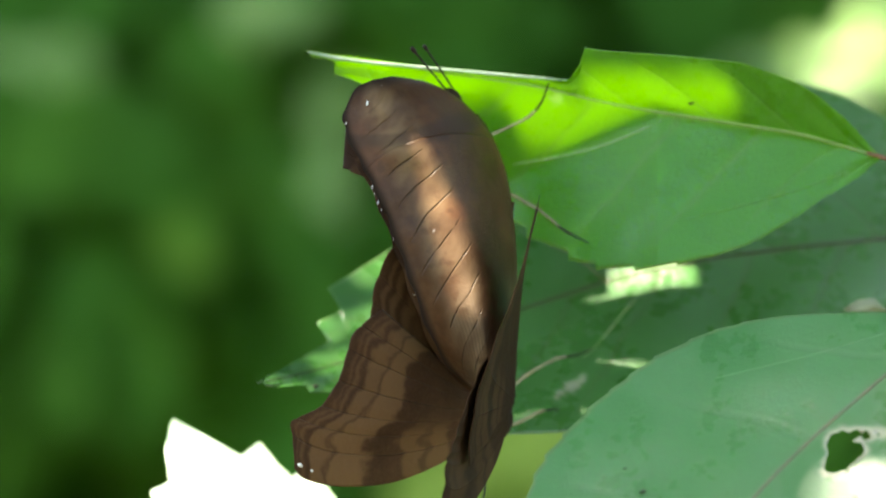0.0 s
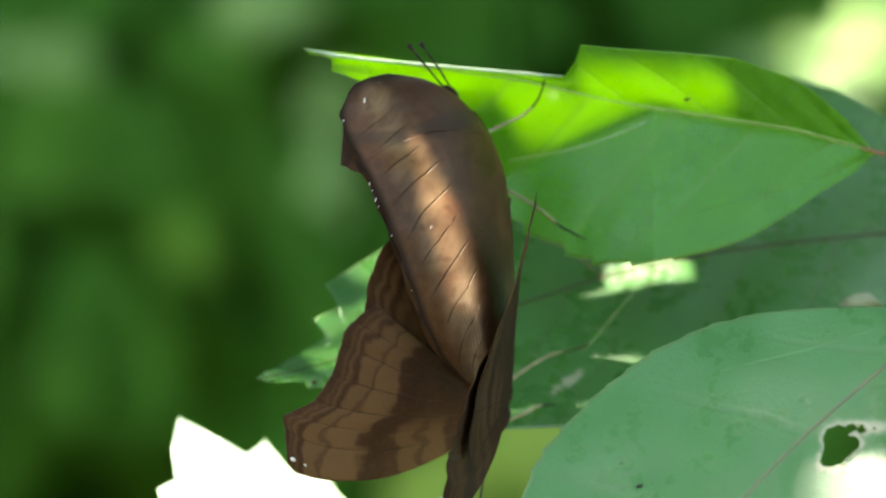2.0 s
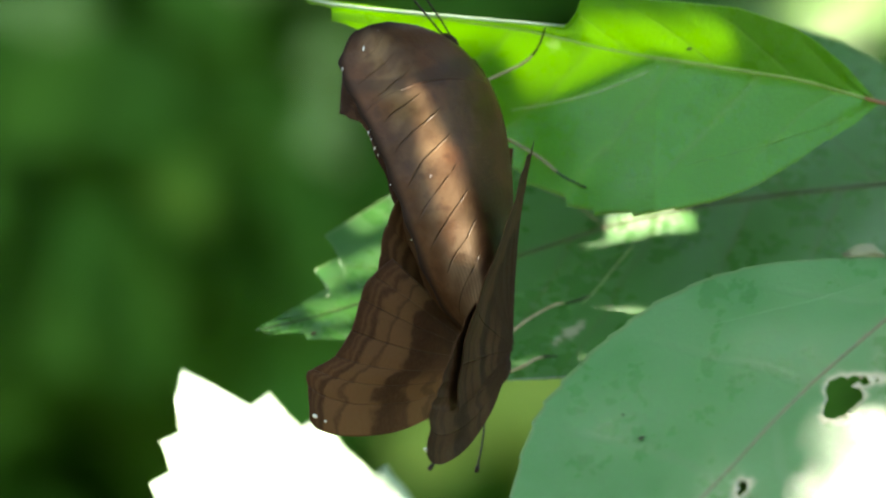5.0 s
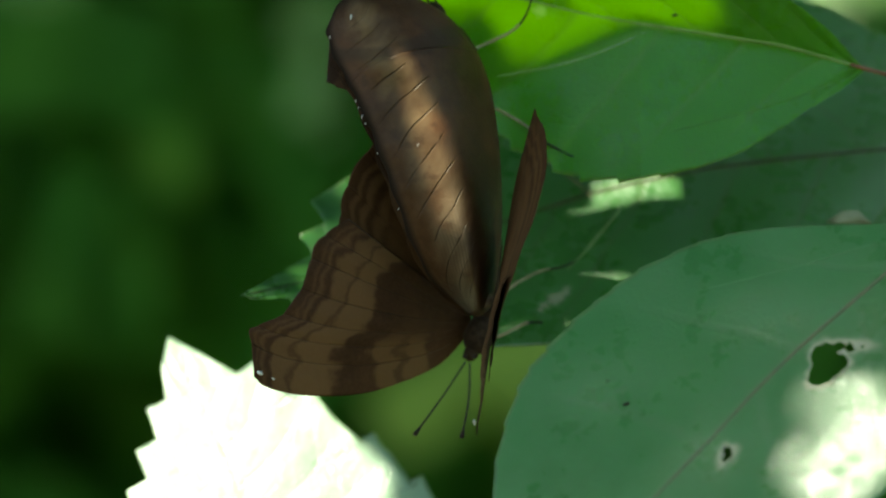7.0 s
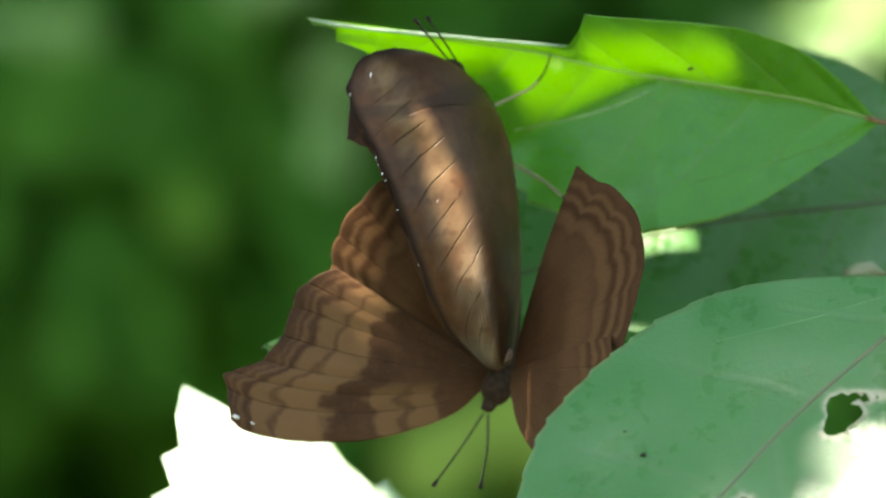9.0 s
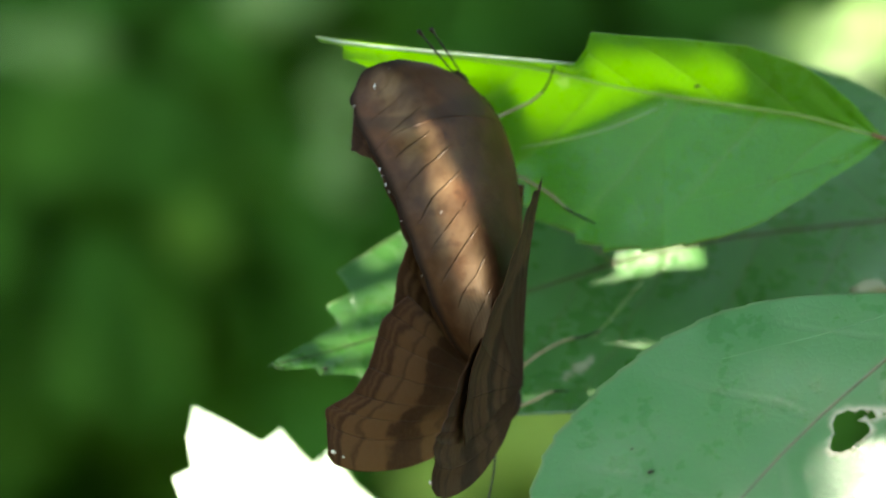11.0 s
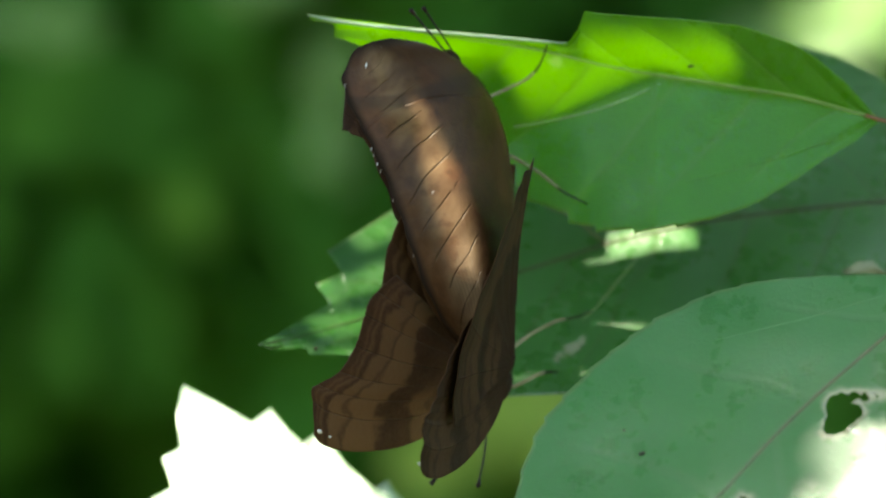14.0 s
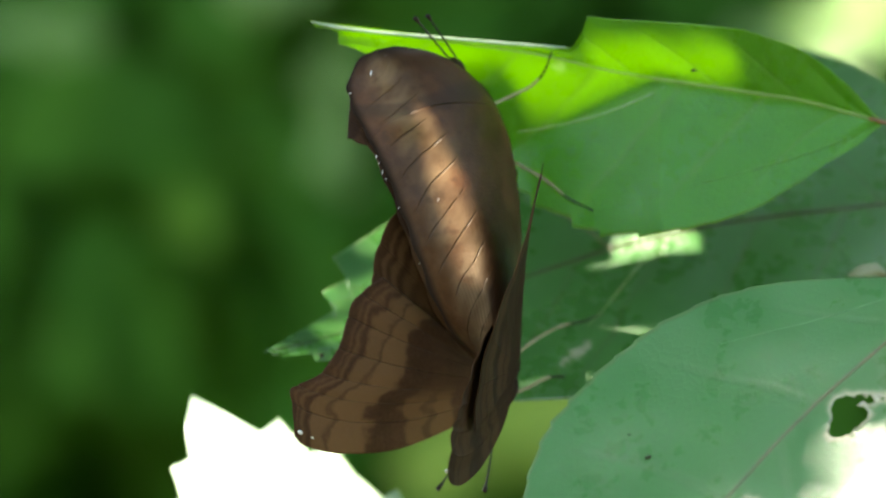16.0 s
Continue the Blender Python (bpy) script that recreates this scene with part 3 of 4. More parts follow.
# sun flecks on the near leaves and the pair: two places on the stage and a radius in millimetres
FLECKS = [(stage(*a), stage(*c), r / 1000) for a, c, r in (
    ((335, 725, 40), (540, 765, 38), 3.2), ((310, 790, 37.3), (600, 795, 37), 3.2), ((300, 850, 34.6), (570, 850, 34.6), 3.0), ((650, 885, 33), (690, 920, 31.4), 1.2), ((280, 900, 32.3), (590, 900, 32.3), 3.2), ((280, 950, 30), (640, 950, 30), 4), ((280, 1010, 27.4), (600, 1010, 27.4), 4), ((280, 1080, 24.3), (560, 1080, 24.3), 4),
)]
FINE = [(stage(*a), stage(*c), r / 1000) for a, c, r in (   # with crisp borders
    ((1040, 487, 27.0), (1140, 470, 28.0), 0.16), ((1090, 468, 28.1), (1230, 449, 29.1), 0.36), ((1085, 458, 28.6), (1228, 432, 30.0), 0.42),
    ((636, 690, 8.6), (690, 646, 10.2), 0.6),
    ((1090, 442, 29.5), (1200, 418, 30.8), 0.45),
    ((756, 250, -4.8), (784, 345, -5.5), 0.8), ((782, 345, -5.6), (812, 430, -6.4), 1.1), ((812, 430, -6.5), (838, 525, -6.6), 1.2),
    ((800, 330, -5.0), (836, 440, -6.0), 0.8), ((836, 440, -6.2), (850, 535, -6.4), 0.85), ((842, 525, -6.4), (858, 600, -5.2), 0.9), ((856, 590, -5.2), (868, 630, -4.2), 0.5),
)] + [top_fleck(*f) for f in (
    (620, 86, 830, 106, 1.0), (830, 104, 960, 116, 0.7), (1045, 98, 1262, 98, 0.6), (1045, 116, 1290, 114, 0.6), (1070, 133, 1272, 130, 0.6), (1120, 147, 1230, 145, 0.5),
    (945, 128, 1000, 134, 0.6), (935, 146, 1080, 152, 0.6), (930, 164, 1105, 163, 0.5), (925, 180, 1062, 180, 0.5), (925, 195, 1015, 194, 0.4),
)]
FINE += [dark_fleck(*f) for f in ((495, 644, 640, 652, 0.35), (560, 600, 680, 575, 0.3), (570, 540, 690, 500, 0.3), (640, 450, 690, 415, 0.35))]
SOFT = [(stage(*a), stage(*c), r / 1000) for a, c, r in (   # with blurred borders
    ((1480, 822, -37.8), (1590, 812, -39), 0.6), ((1455, 945, -42.8), (1540, 945, -44.1), 0.7), ((1565, 890, -41.8), (1640, 900, -43.5), 0.3),
)]


def wider(flecks, more):
    return [(a, c, r + more) for a, c, r in flecks]


random.seed(8)
spots = []
COARSE = FLECKS + wider(FINE, 0.0025) + wider(SOFT, 0.0035)
for i in range(1500):
    size = random.uniform(0.016, 0.028)
    p = stage(random.uniform(-900, 2400), random.uniform(-900, 1900), random.uniform(-60, 70)) + SUN * random.uniform(0.15, 0.24)
    if clear_of(p, size * 0.46, COARSE) and (p.x / 0.115) ** 2 + ((p.z - 1.19) / 0.10) ** 2 + ((p.y - 0.62) / 0.13) ** 2 < 1.25:
        spots.append((p, size, jitter(SUN, 0.25)))
for i in range(11000):
    size = random.uniform(0.004, 0.007)
    y = random.uniform(-100, 1150)
    p = stage(random.uniform(-100, 1700), y, random.uniform(-40, 45)) + SUN * (random.uniform(0.085, 0.115) if y < 330 else random.uniform(0.22, 0.29))
    if clear_of(p, size * 0.45, COARSE):
        spots.append((p, size, jitter(SUN, 0.25)))
for i in range(22000):
    if i >= 17000:
        size = random.uniform(0.0015, 0.0024)
        p = stage(random.uniform(680, 980), random.uniform(230, 660), random.uniform(-15, 3))
    elif i < 6000:
        size = random.uniform(0.0010, 0.0016)
        p = stage(random.uniform(930, 1330), random.uniform(390, 560), random.uniform(22, 34))
    else:
        size = random.uniform(0.0015, 0.0024)
        p = stage(random.uniform(380, 1420), random.uniform(10, 330), random.uniform(5, 26))
    p = p + SUN * (random.uniform(0.085, 0.10) if i < 6000 else random.uniform(0.23, 0.27))
    if clear_of(p, size * 0.42, FLECKS + FINE):
        spots.append((p, size, jitter(SUN, 0.2)))
for i in range(16500):
    size = random.uniform(0.002, 0.0034)
    p = stage(*((random.uniform(400, 760), random.uniform(330, 690), random.uniform(10, 32)) if i < 1500 else
                (random.uniform(960, 1560), random.uniform(240, 450), random.uniform(2, 22)) if i < 8500 else
                (random.uniform(880, 1300), random.uniform(490, 760), random.uniform(8, 30)) if i < 13500 else
                (random.uniform(800, 980), random.uniform(470, 780), random.uniform(-20, -3)))) + SUN * random.uniform(0.24, 0.29)
    if clear_of(p, size * 0.42, FLECKS + FINE):
        spots.append((p, size, jitter(SUN, 0.2)))
for i in range(3600):
    size = random.uniform(0.005, 0.008)
    p = stage(random.uniform(1200, 1850), random.uniform(600, 1200), random.uniform(-55, -25)) + SUN * random.uniform(0.78, 0.9)
    if clear_of(p, size * 0.42, FLECKS + SOFT):
        spots.append((p, size, jitter(SUN, 0.25)))
# out of view; added to block the sun everywhere but at the flecks
shade_bough = tagged(new("shade_bough"), "unseen leafy branch added to shade the shrub around the flecks", "branch")
shade_bough.location = (0.5, 0.75, 1.32)
leaf_cloud("foliage", spots, M_CANOPY, "small dense green leaves", "", shade_bough)
for k, (a, c) in enumerate((((0.9, 0.95, 1.45), (-0.11, 0.58, 1.25)), ((0.45, 0.73, 1.34), (0.02, 0.52, 1.22)), ((0.3, 0.68, 1.31), (-0.02, 0.70, 1.24)))):
    a, c = Vector(a), Vector(c)
    pts = arc([a, a.lerp(c, 0.4) + Vector((0, 0.01, 0.015)), a.lerp(c, 0.75) + Vector((0, -0.008, 0.006)), c], 8)
    part("twig", on(shade_bough, tube(pts, np.linspace(0.005 if k == 0 else 0.0022, 0.0008, len(pts)), M_BARK, "twig")), shade_bough, "thin brown twig")
random.seed(9)
spots = []
for i in range(12500):
    size = random.uniform(0.09, 0.16)
    p = Vector((random.uniform(-2.4, 2.4), random.uniform(0.9, 4.6), 1.0)) + SUN * random.uniform(1.3, 2.6)
    if (p.x / 2.35) ** 2 + ((p.y - 2.4) / 2.1) ** 2 > 1 + 0.35 * noise.noise((p.x * 1.5, p.y * 1.5, 2)):
        continue
    if clear_of(p, size * 0.42, FLECKS_FAR) and clear_of(p, size * 0.5, [(stage(-200, 400), stage(1800, 400), 0.07)]):
        spots.append((p, size, jitter(SUN, 0.3)))
# out of view; the crown is put here to keep sun off the thicket
tree = tagged(new("tree"), "unseen leafy tree added so that its crown shades the thicket", "tree")
tree.location = (1.75, 2.9, 0)
trunk = arc([(1.75, 2.9, 0), (1.72, 2.85, 0.9), (1.55, 2.75, 1.8), (1.2, 2.6, 2.6), (0.8, 2.4, 3.1)], 10)
part("trunk", on(tree, tube(trunk, np.linspace(0.13, 0.045, len(trunk)), M_BARK, "trunk", 14)), tree, "grey-brown bark trunk")
for tip in ((-1.6, 2.0, 2.7), (-0.9, 3.6, 2.9), (0.3, 0.9, 2.5), (1.9, 1.6, 2.8), (0.9, 4.0, 2.9), (-0.6, 1.4, 3.1)):
    root = trunk[26 if tip[0] < 1 else 18]
    pts = arc([root, root.lerp(Vector(tip), 0.45) + Vector((0, 0.05, 0.22)), tip], 10)
    part("limb", on(tree, tube(pts, np.linspace(0.05, 0.012, len(pts)), M_BARK, "limb", 10)), tree)
leaf_cloud("crown", spots, M_CANOPY, "dense green leaves with gaps", "", tree)

# ---------------------------------------------------------------- the shrub that carries the pair
shrub = tagged(new("shrub"), "green broad-leaved shrub with gnawed leaves on an upright stem", "shrub")
shrub.location = stage(1950, 441, 20)
shrub.location.z = 0


stem_line = arc([(shrub.location.x + 0.01, shrub.location.y + 0.02, 0), (shrub.location.x - 0.004, shrub.location.y + 0.01, 0.5),
                 stage(1945, 520, 20), stage(1930, 250, 18), stage(1960, -200, 22), stage(1985, -700, 30)], 8)
part("stem", on(shrub, tube(stem_line, np.linspace(0.0032, 0.0012, len(stem_line)), M_BARK, "stem")), shrub, "brown woody stem")


def shrub_leaf(owner, label, stalk_to, rib_mat, rib, *args, **kw):
    me, line = blade(*args, **kw)
    leaf = part("leaf", on(owner, me), owner, label)
    lift = Vector((0, -rib * 0.25, 0))
    part("midrib", on(owner, tube([p + lift for p in line], np.linspace(rib, rib * 0.25, len(line)), rib_mat, "midrib")), leaf)
    if stalk_to is not None:
        pts = arc([line[1], line[0] + (line[0] - line[4]) * 0.6, stalk_to], 6)
        part("stalk", on(owner, tube(pts, np.linspace(rib * 1.3, rib * 1.6, len(pts)), M_STALK, "stalk")), leaf, "reddish leaf stalk")
    return leaf


shrub_leaf(shrub, "backlit yellow-green leaf seen from below with a torn margin", stage(1940, 330, 19), M_RIB_TOP, 0.00015,
           (1556, 230), (540, 46),
           [(0, 0), (.137, 14), (.314, 9), (.392, 6), (.483, 5), (.55, 10), (.609, 12), (.681, 9), (.794, 4), (.902, 2), (1, 0)],
           [(0, 0), (.064, 45), (.119, 72), (.172, 92), (.263, 109), (.37, 104), (.466, 94), (.529, 86), (.531, 74), (.5315, 58), (.546, 24), (.56, 18), (.65, 12), (.746, 7), (.883, 5), (1, 0)],
           [(0, 0), (.019, 38), (.062, 79), (.129, 154), (.188, 206), (.26, 244), (.325, 267), (.4, 286), (.458, 289), (.583, 254), (.715, 172), (.83, 77), (.893, 49), (.936, 29), (.969, 11), (1, 0)],
           (15.5, 0.0, 0.050, 0.0), M_UNDER, teeth=(0, 0, 16, 17), soft=(1, 9), holes=((985, 130, 5, 4, 0),), seed=2, lean=top_lean)
shrub_leaf(shrub, "large dark green leaf with a sunlit strip", stage(1935, 380, 20), M_RIB_DARK, 0.00018,
           (1900, 360), (459, 634),
           [(0, 0), (.221, 47), (.339, 62), (.431, 70), (.491, 68), (.566, 64), (.689, 39), (.83, 18), (.93, 3), (1, 0)],
           [(0, 0), (.05, 136), (.114, 165), (.197, 213), (.25, 265), (.294, 295), (.405, 289), (.513, 260), (.658, 230), (.748, 198), (.808, 171), (.831, 161), (.876, 130), (.884, 90), (.901, 78), (.907, 44), (.947, 26), (1, 0)],
           [(0, 0), (.082, 117), (.201, 252), (.311, 318), (.45, 326), (.583, 275), (.676, 222), (.728, 192), (.806, 133), (.882, 69), (.935, 34), (1, 0)],
           (34.0, 0.0, -0.055, 0.0), M_DARK, teeth=(0, 0, 17, 14), soft=(1, 9), holes=((1020, 634, 24, 8, -0.6), (992, 653, 13, 4, -0.7)), seed=3,
           sweep=((.83, 0), (.876, 30), (.884, -3), (.901, 26), (.907, -6), (.93, 0)), pleat=0.5, n=420, lean=dark_lean)
shrub_leaf(shrub, "broad mid-green leaf with gnawed holes", stage(1945, 480, 18), M_RIB_BROWN, 0.00022,
           (1790, 420), (955, 1200),
           [(0, 0), (.231, 7), (.396, 15), (.498, 12), (.587, 3), (.647, 0), (.774, -9), (.894, -10), (1, 0)],
           [(0, 0), (.063, 24), (.144, 40), (.196, 85), (.269, 159), (.339, 218), (.418, 265), (.512, 301), (.611, 320), (.712, 320), (.758, 311), (.816, 278), (.869, 239), (.912, 189), (.963, 101), (1, 0)],
           [(0, 0), (.021, 115), (.142, 236), (.289, 290), (.456, 293), (.612, 252), (.749, 192), (.901, 82), (1, 0)],
           (-24.0, -0.014, -0.045, 0.0), M_BROAD, teeth=(22, 5, 22, 8), soft=(11, 11),
           holes=((1492, 752, 30, 38, 0.5), (1528, 722, 30, 10, -0.15), (1317, 912, 9, 16, 0.6)), seed=4)

# a sunlit sliver of leaf, given the same paled colour
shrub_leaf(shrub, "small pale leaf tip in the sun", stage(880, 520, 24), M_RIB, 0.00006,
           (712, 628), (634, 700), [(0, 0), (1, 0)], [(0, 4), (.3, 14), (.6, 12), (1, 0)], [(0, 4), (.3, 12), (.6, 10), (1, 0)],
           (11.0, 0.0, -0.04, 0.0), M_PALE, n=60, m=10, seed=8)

# raised side veins that catch the light
def side_vein(points, mat, thick):
    pts = arc(points, 8)
    part("side_vein", on(shrub, tube(pts, np.linspace(thick, thick * 0.6, len(pts)), mat, "side_vein", 6)), shrub, "pale raised leaf vein")


def on_top_leaf(x, y):
    return stage(x, y, top_depth(x, y) + 0.5 * noise.noise((x / 170, y / 170, 2)) - 0.03)


side_vein([stage(1128, 480, 26.9), stage(1095, 520, 24.8), stage(1062, 560, 22.6), stage(1035, 588, 21.0)], M_RIB, 0.00006)
side_vein([stage(965, 384, 28.2), stage(1010, 402, 29.3), stage(1050, 432, 28.8), stage(1078, 458, 28.0)], M_LEG, 0.00007)
side_vein([on_top_leaf(*p) for p in ((1170, 168), (1120, 191), (1060, 214), (990, 232), (910, 246))], M_RIB, 0.00008)
side_vein([on_top_leaf(*p) for p in ((1500, 258), (1410, 290), (1320, 316), (1230, 338), (1150, 350))], M_UNDER, 0.00009)

def on_broad_leaf(x, y):
    return stage(x, y, -24 - 0.014 * (x - 1790) - 0.045 * (y - 420) + 0.5 * noise.noise((x / 170, y / 170, 4)) - 0.02)


side_vein([on_broad_leaf(*p) for p in ((1640, 522), (1540, 550), (1440, 580), (1350, 602), (1270, 622))], M_VEIN_BROAD, 0.00006)

# the pale rolled margin of the torn half of the uppermost leaf
pts = arc([stage(x, y, top_depth(x, y) - 0.15) for x, y in ((546, 49), (600, 60), (665, 68), (740, 75), (830, 83), (900, 89), (960, 94), (1004, 97))], 8)
part("rolled_margin", on(shrub, tube(pts, np.interp(np.arange(len(pts)), (0, 6, len(pts) - 12, len(pts) - 1), (0.00006, 0.00020, 0.00017, 0.00005)), M_MARGIN, "rolled_margin", 8)), shrub, "pale dry rolled leaf margin")

# droppings and a dry scrap on the leaves
for x, y, w, rad in ((1224, 137, top_depth(1224, 137) - 0.2, 6), (1140, 823, -33.5, 6), (562, 640, 15.0, 6), (1108, 782, -31.2, 3)):
    c = stage(x, y, w)
    part("speck", on(shrub, ellipsoid(c - Vector((rad * U, 0, 0.3 * rad * U)), c + Vector((rad * U, 0, 0.3 * rad * U)), 0.5 * rad * U, M_HORN, "speck", 6, 8)), shrub, "small dark dropping")
corners = [stage(1492, 500, 22), stage(1520, 482, 22.5), stage(1548, 480, 22.3), stage(1568, 500, 21.8)]
scrap = np.array([[p.lerp(q, f) + Vector((0, 0.0004 * math.sin(5 * f + g), 0)) for f in np.linspace(0, 1, 8)]
                  for g, p, q in zip(range(4), corners, [stage(1500, 505, 21.5), stage(1525, 503, 21.6), stage(1550, 504, 21.6), stage(1572, 506, 21.5)])])
part("scrap", on(shrub, sheet(scrap, np.ones((3, 7), bool), np.array([0, 0.0002, 0]), [M_DRY])), shrub, "pale dry leaf scrap")

# the sunlit leaf on its own plant
herb = tagged(new("herb"), "serrated leaf of a low herb, its green paled to look sunlit", "plant")
herb.location = stage(620, 1500, 4)
herb.location.z = 0
stem_line = arc([herb.location, (herb.location.x + 0.01, herb.location.y, 0.5), stage(600, 1700, 2), stage(570, 1400, 1)], 8)
part("stem", on(herb, tube(stem_line, np.linspace(0.002, 0.0007, len(stem_line)), M_RIB, "stem")), herb, "green stem")
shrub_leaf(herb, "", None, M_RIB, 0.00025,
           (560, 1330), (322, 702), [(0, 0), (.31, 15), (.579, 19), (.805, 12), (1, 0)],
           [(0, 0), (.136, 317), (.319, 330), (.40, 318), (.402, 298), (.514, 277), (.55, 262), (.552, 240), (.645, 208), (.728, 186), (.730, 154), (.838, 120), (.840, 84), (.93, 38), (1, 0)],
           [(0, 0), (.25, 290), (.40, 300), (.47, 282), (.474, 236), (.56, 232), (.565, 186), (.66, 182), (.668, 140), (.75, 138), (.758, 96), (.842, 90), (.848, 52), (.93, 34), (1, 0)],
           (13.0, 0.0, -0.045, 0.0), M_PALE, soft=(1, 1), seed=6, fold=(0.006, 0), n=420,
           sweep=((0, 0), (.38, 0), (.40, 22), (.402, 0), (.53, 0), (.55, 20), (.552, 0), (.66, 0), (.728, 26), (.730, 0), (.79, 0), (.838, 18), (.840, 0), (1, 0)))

# ---------------------------------------------------------------- the folded butterfly
# stations of the folded wings, top to tip: outer edge, ridge, inner edge (x, y) and depth of the ridge
STATIONS = [(637, 109, 664, 98, 696, 92), (612, 150, 680, 140, 760, 103), (613, 185, 700, 180, 820, 135),
            (630, 225, 735, 225, 868, 190), (655, 270, 762, 280, 897, 255), (683, 330, 790, 345, 912, 340),
            (708, 395, 818, 415, 919, 430), (730, 455, 840, 485, 920, 510), (755, 525, 858, 550, 914, 580),
            (790, 595, 868, 610, 905, 630), (850, 655, 878, 650, 900, 650), (874, 668, 885, 664, 897, 655)]
DEPTHS = [(-1, -2, 2), (-2, -4, 3), (-3, -4.6, 4), (-4, -5.2, 4.5), (-5, -5.2, 4.5), (-5.6, -6.0, 4),
          (-5.8, -6.8, 3), (-5.8, -7.2, 2.4), (-5, -6.9, 2), (-3, -4.8, 2), (0, -1.2, 2.5), (1.5, 1.5, 3)]
STATIONS = [a + b for a, b in zip(STATIONS, DEPTHS)]


def station(u, edge_shift=(0, 0)):
    """Outer edge, ridge and inner edge of the folded wings at u from 0 to 1."""
    x = min(max(u, 0), 1) * (len(STATIONS) - 1)
    i = min(int(x), len(STATIONS) - 2)
    f = x - i
    p = [np.array(STATIONS[min(max(j, 0), len(STATIONS) - 1)], float) for j in (i - 1, i, i + 1, i + 2)]
    return 0.5 * (2 * p[1] + (p[2] - p[0]) * f + (2 * p[0] - 5 * p[1] + 4 * p[2] - p[3]) * f * f + (3 * p[1] - p[0] - 3 * p[2] + p[3]) * f ** 3)


def folded_wing(u_from, u_to, back, flat, drop, seed, peek=0, mats=(M_SHELL, M_VENTRAL), bulge=0):
    """One wing of the folded pair: a curved shell with a rounded ridge; back pushes it behind, flat takes the bulge away."""
    n, m = 110, 37
    vs = np.linspace(-1, 1, m)
    grid, along = np.zeros((n, m, 3)), np.zeros((n, m))
    for i in range(n):
        for j, v in enumerate(vs):
            u0, u1 = u_from(v), u_to(v)
            u = u0 + (u1 - u0) * i / (n - 1)
            lx, ly, cx, cy, rx, ry, wl, wc, wr = station(u)
            ly += drop * max(0, 1 - u / 0.38)
            lx -= peek
            ex, ey, we = (lx, ly, wl) if v < 0 else (rx, ry, wr)
            a = abs(v)
            x, y = cx + (ex - cx) * a, cy + (ey - cy) * a
            if v < 0:
                x -= bulge * math.sin(math.pi * a) * max(0, 1 - u / 0.25)
            if v < -0.9:
                x += 2.2 * math.sin(u * 60 + seed) * (a - 0.9) * 10
            wc, we = wc + flat * (wr - wc) * 0.3, we
            w = wc + (we - wc) * (a ** 1.75 if v > 0 else a ** 1.2) + back + 0.25 * noise.noise((x / 60, y / 60, seed))
            grid[i, j] = stage(x, y, w)
            along[i, j] = u
    return sheet(grid, np.ones((n - 1, m - 1), bool), np.array([0, 0.00018, 0]), list(mats),
                 along=along, across=np.repeat(vs[None, :], n, 0), reach=along, fan=np.repeat(vs[None, :] * 0.5 + 0.5, n, 0))


def feeler(points, mat):
    pts = arc(points, 10)
    n = len(pts)
    rad = [0.00011 + (0.00016 if i > n * 0.86 else 0.0) * math.sin(min(1, (i / n - 0.86) / 0.14) * math.pi * 0.8) for i in range(n)]
    return tube(pts, rad, mat, "antenna", 6)


def insect_leg(owner, points, thick=0.00015, mats=(M_LEG, M_HORN)):
    pts = arc(points, 6)
    k = int(len(pts) * 0.62)
    leg = part("leg", on(owner, tube(pts[:k + 1], np.linspace(thick * 1.2, thick, k + 1), mats[0], "leg", 7)), owner, "pale jointed leg")
    part("foot", on(owner, tube(pts[k:], np.linspace(thick * 0.95, thick * 0.55, len(pts) - k), mats[1], "foot", 7)), leg)


folded = tagged(new("butterfly"), "brown butterfly with folded wings clinging beneath a green leaf", "butterfly", group="mating butterflies")
folded.location = stage(895, 640, 7)
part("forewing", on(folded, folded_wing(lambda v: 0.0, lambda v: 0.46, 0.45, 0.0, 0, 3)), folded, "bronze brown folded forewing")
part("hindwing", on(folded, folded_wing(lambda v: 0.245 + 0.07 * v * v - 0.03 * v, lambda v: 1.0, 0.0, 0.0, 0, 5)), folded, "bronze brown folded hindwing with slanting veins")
# the far wings take the darker scales to stand for the shade on them
part("forewing", on(folded, folded_wing(lambda v: 0.02, lambda v: 0.5, 2.6, 0.75, 135, 7, 1, (M_VENTRAL, M_VENTRAL), 36)), folded, "far forewing, dark to look shaded")
part("hindwing", on(folded, folded_wing(lambda v: 0.3, lambda v: 0.97, 2.2, 0.75, 10, 9, 7, (M_VENTRAL, M_VENTRAL))), folded, "far hindwing, dark to look shaded")
part("head", on(folded, ellipsoid(stage(783, 118, 6), stage(815, 150, 7), 0.0012, M_FUR, "head")), folded)
part("thorax", on(folded, ellipsoid(stage(825, 150, 8.5), stage(890, 330, 12.5), 0.0020, M_FUR, "thorax")), folded)
part("abdomen", on(folded, ellipsoid(stage(880, 300, 12.5), stage(900, 668, 9), 0.0017, M_FUR, "abdomen", 24, 14, 0.04)), folded)
part("tail_tip", on(folded, ellipsoid(stage(868, 640, 0.4), stage(906, 634, 0.8), 0.0010, M_TAIL, "tail_tip")), folded, "pale brown tail tip")
part("eye", on(folded, ellipsoid(stage(786, 130, 5.4), stage(796, 140, 5.6), 0.00045, M_HORN, "eye", 8, 10)), folded, "dark round eye")
part("antenna", on(folded, feeler([stage(812, 140, 7), stage(775, 95, 4), stage(731, 42, 1)], M_HORN)), folded)
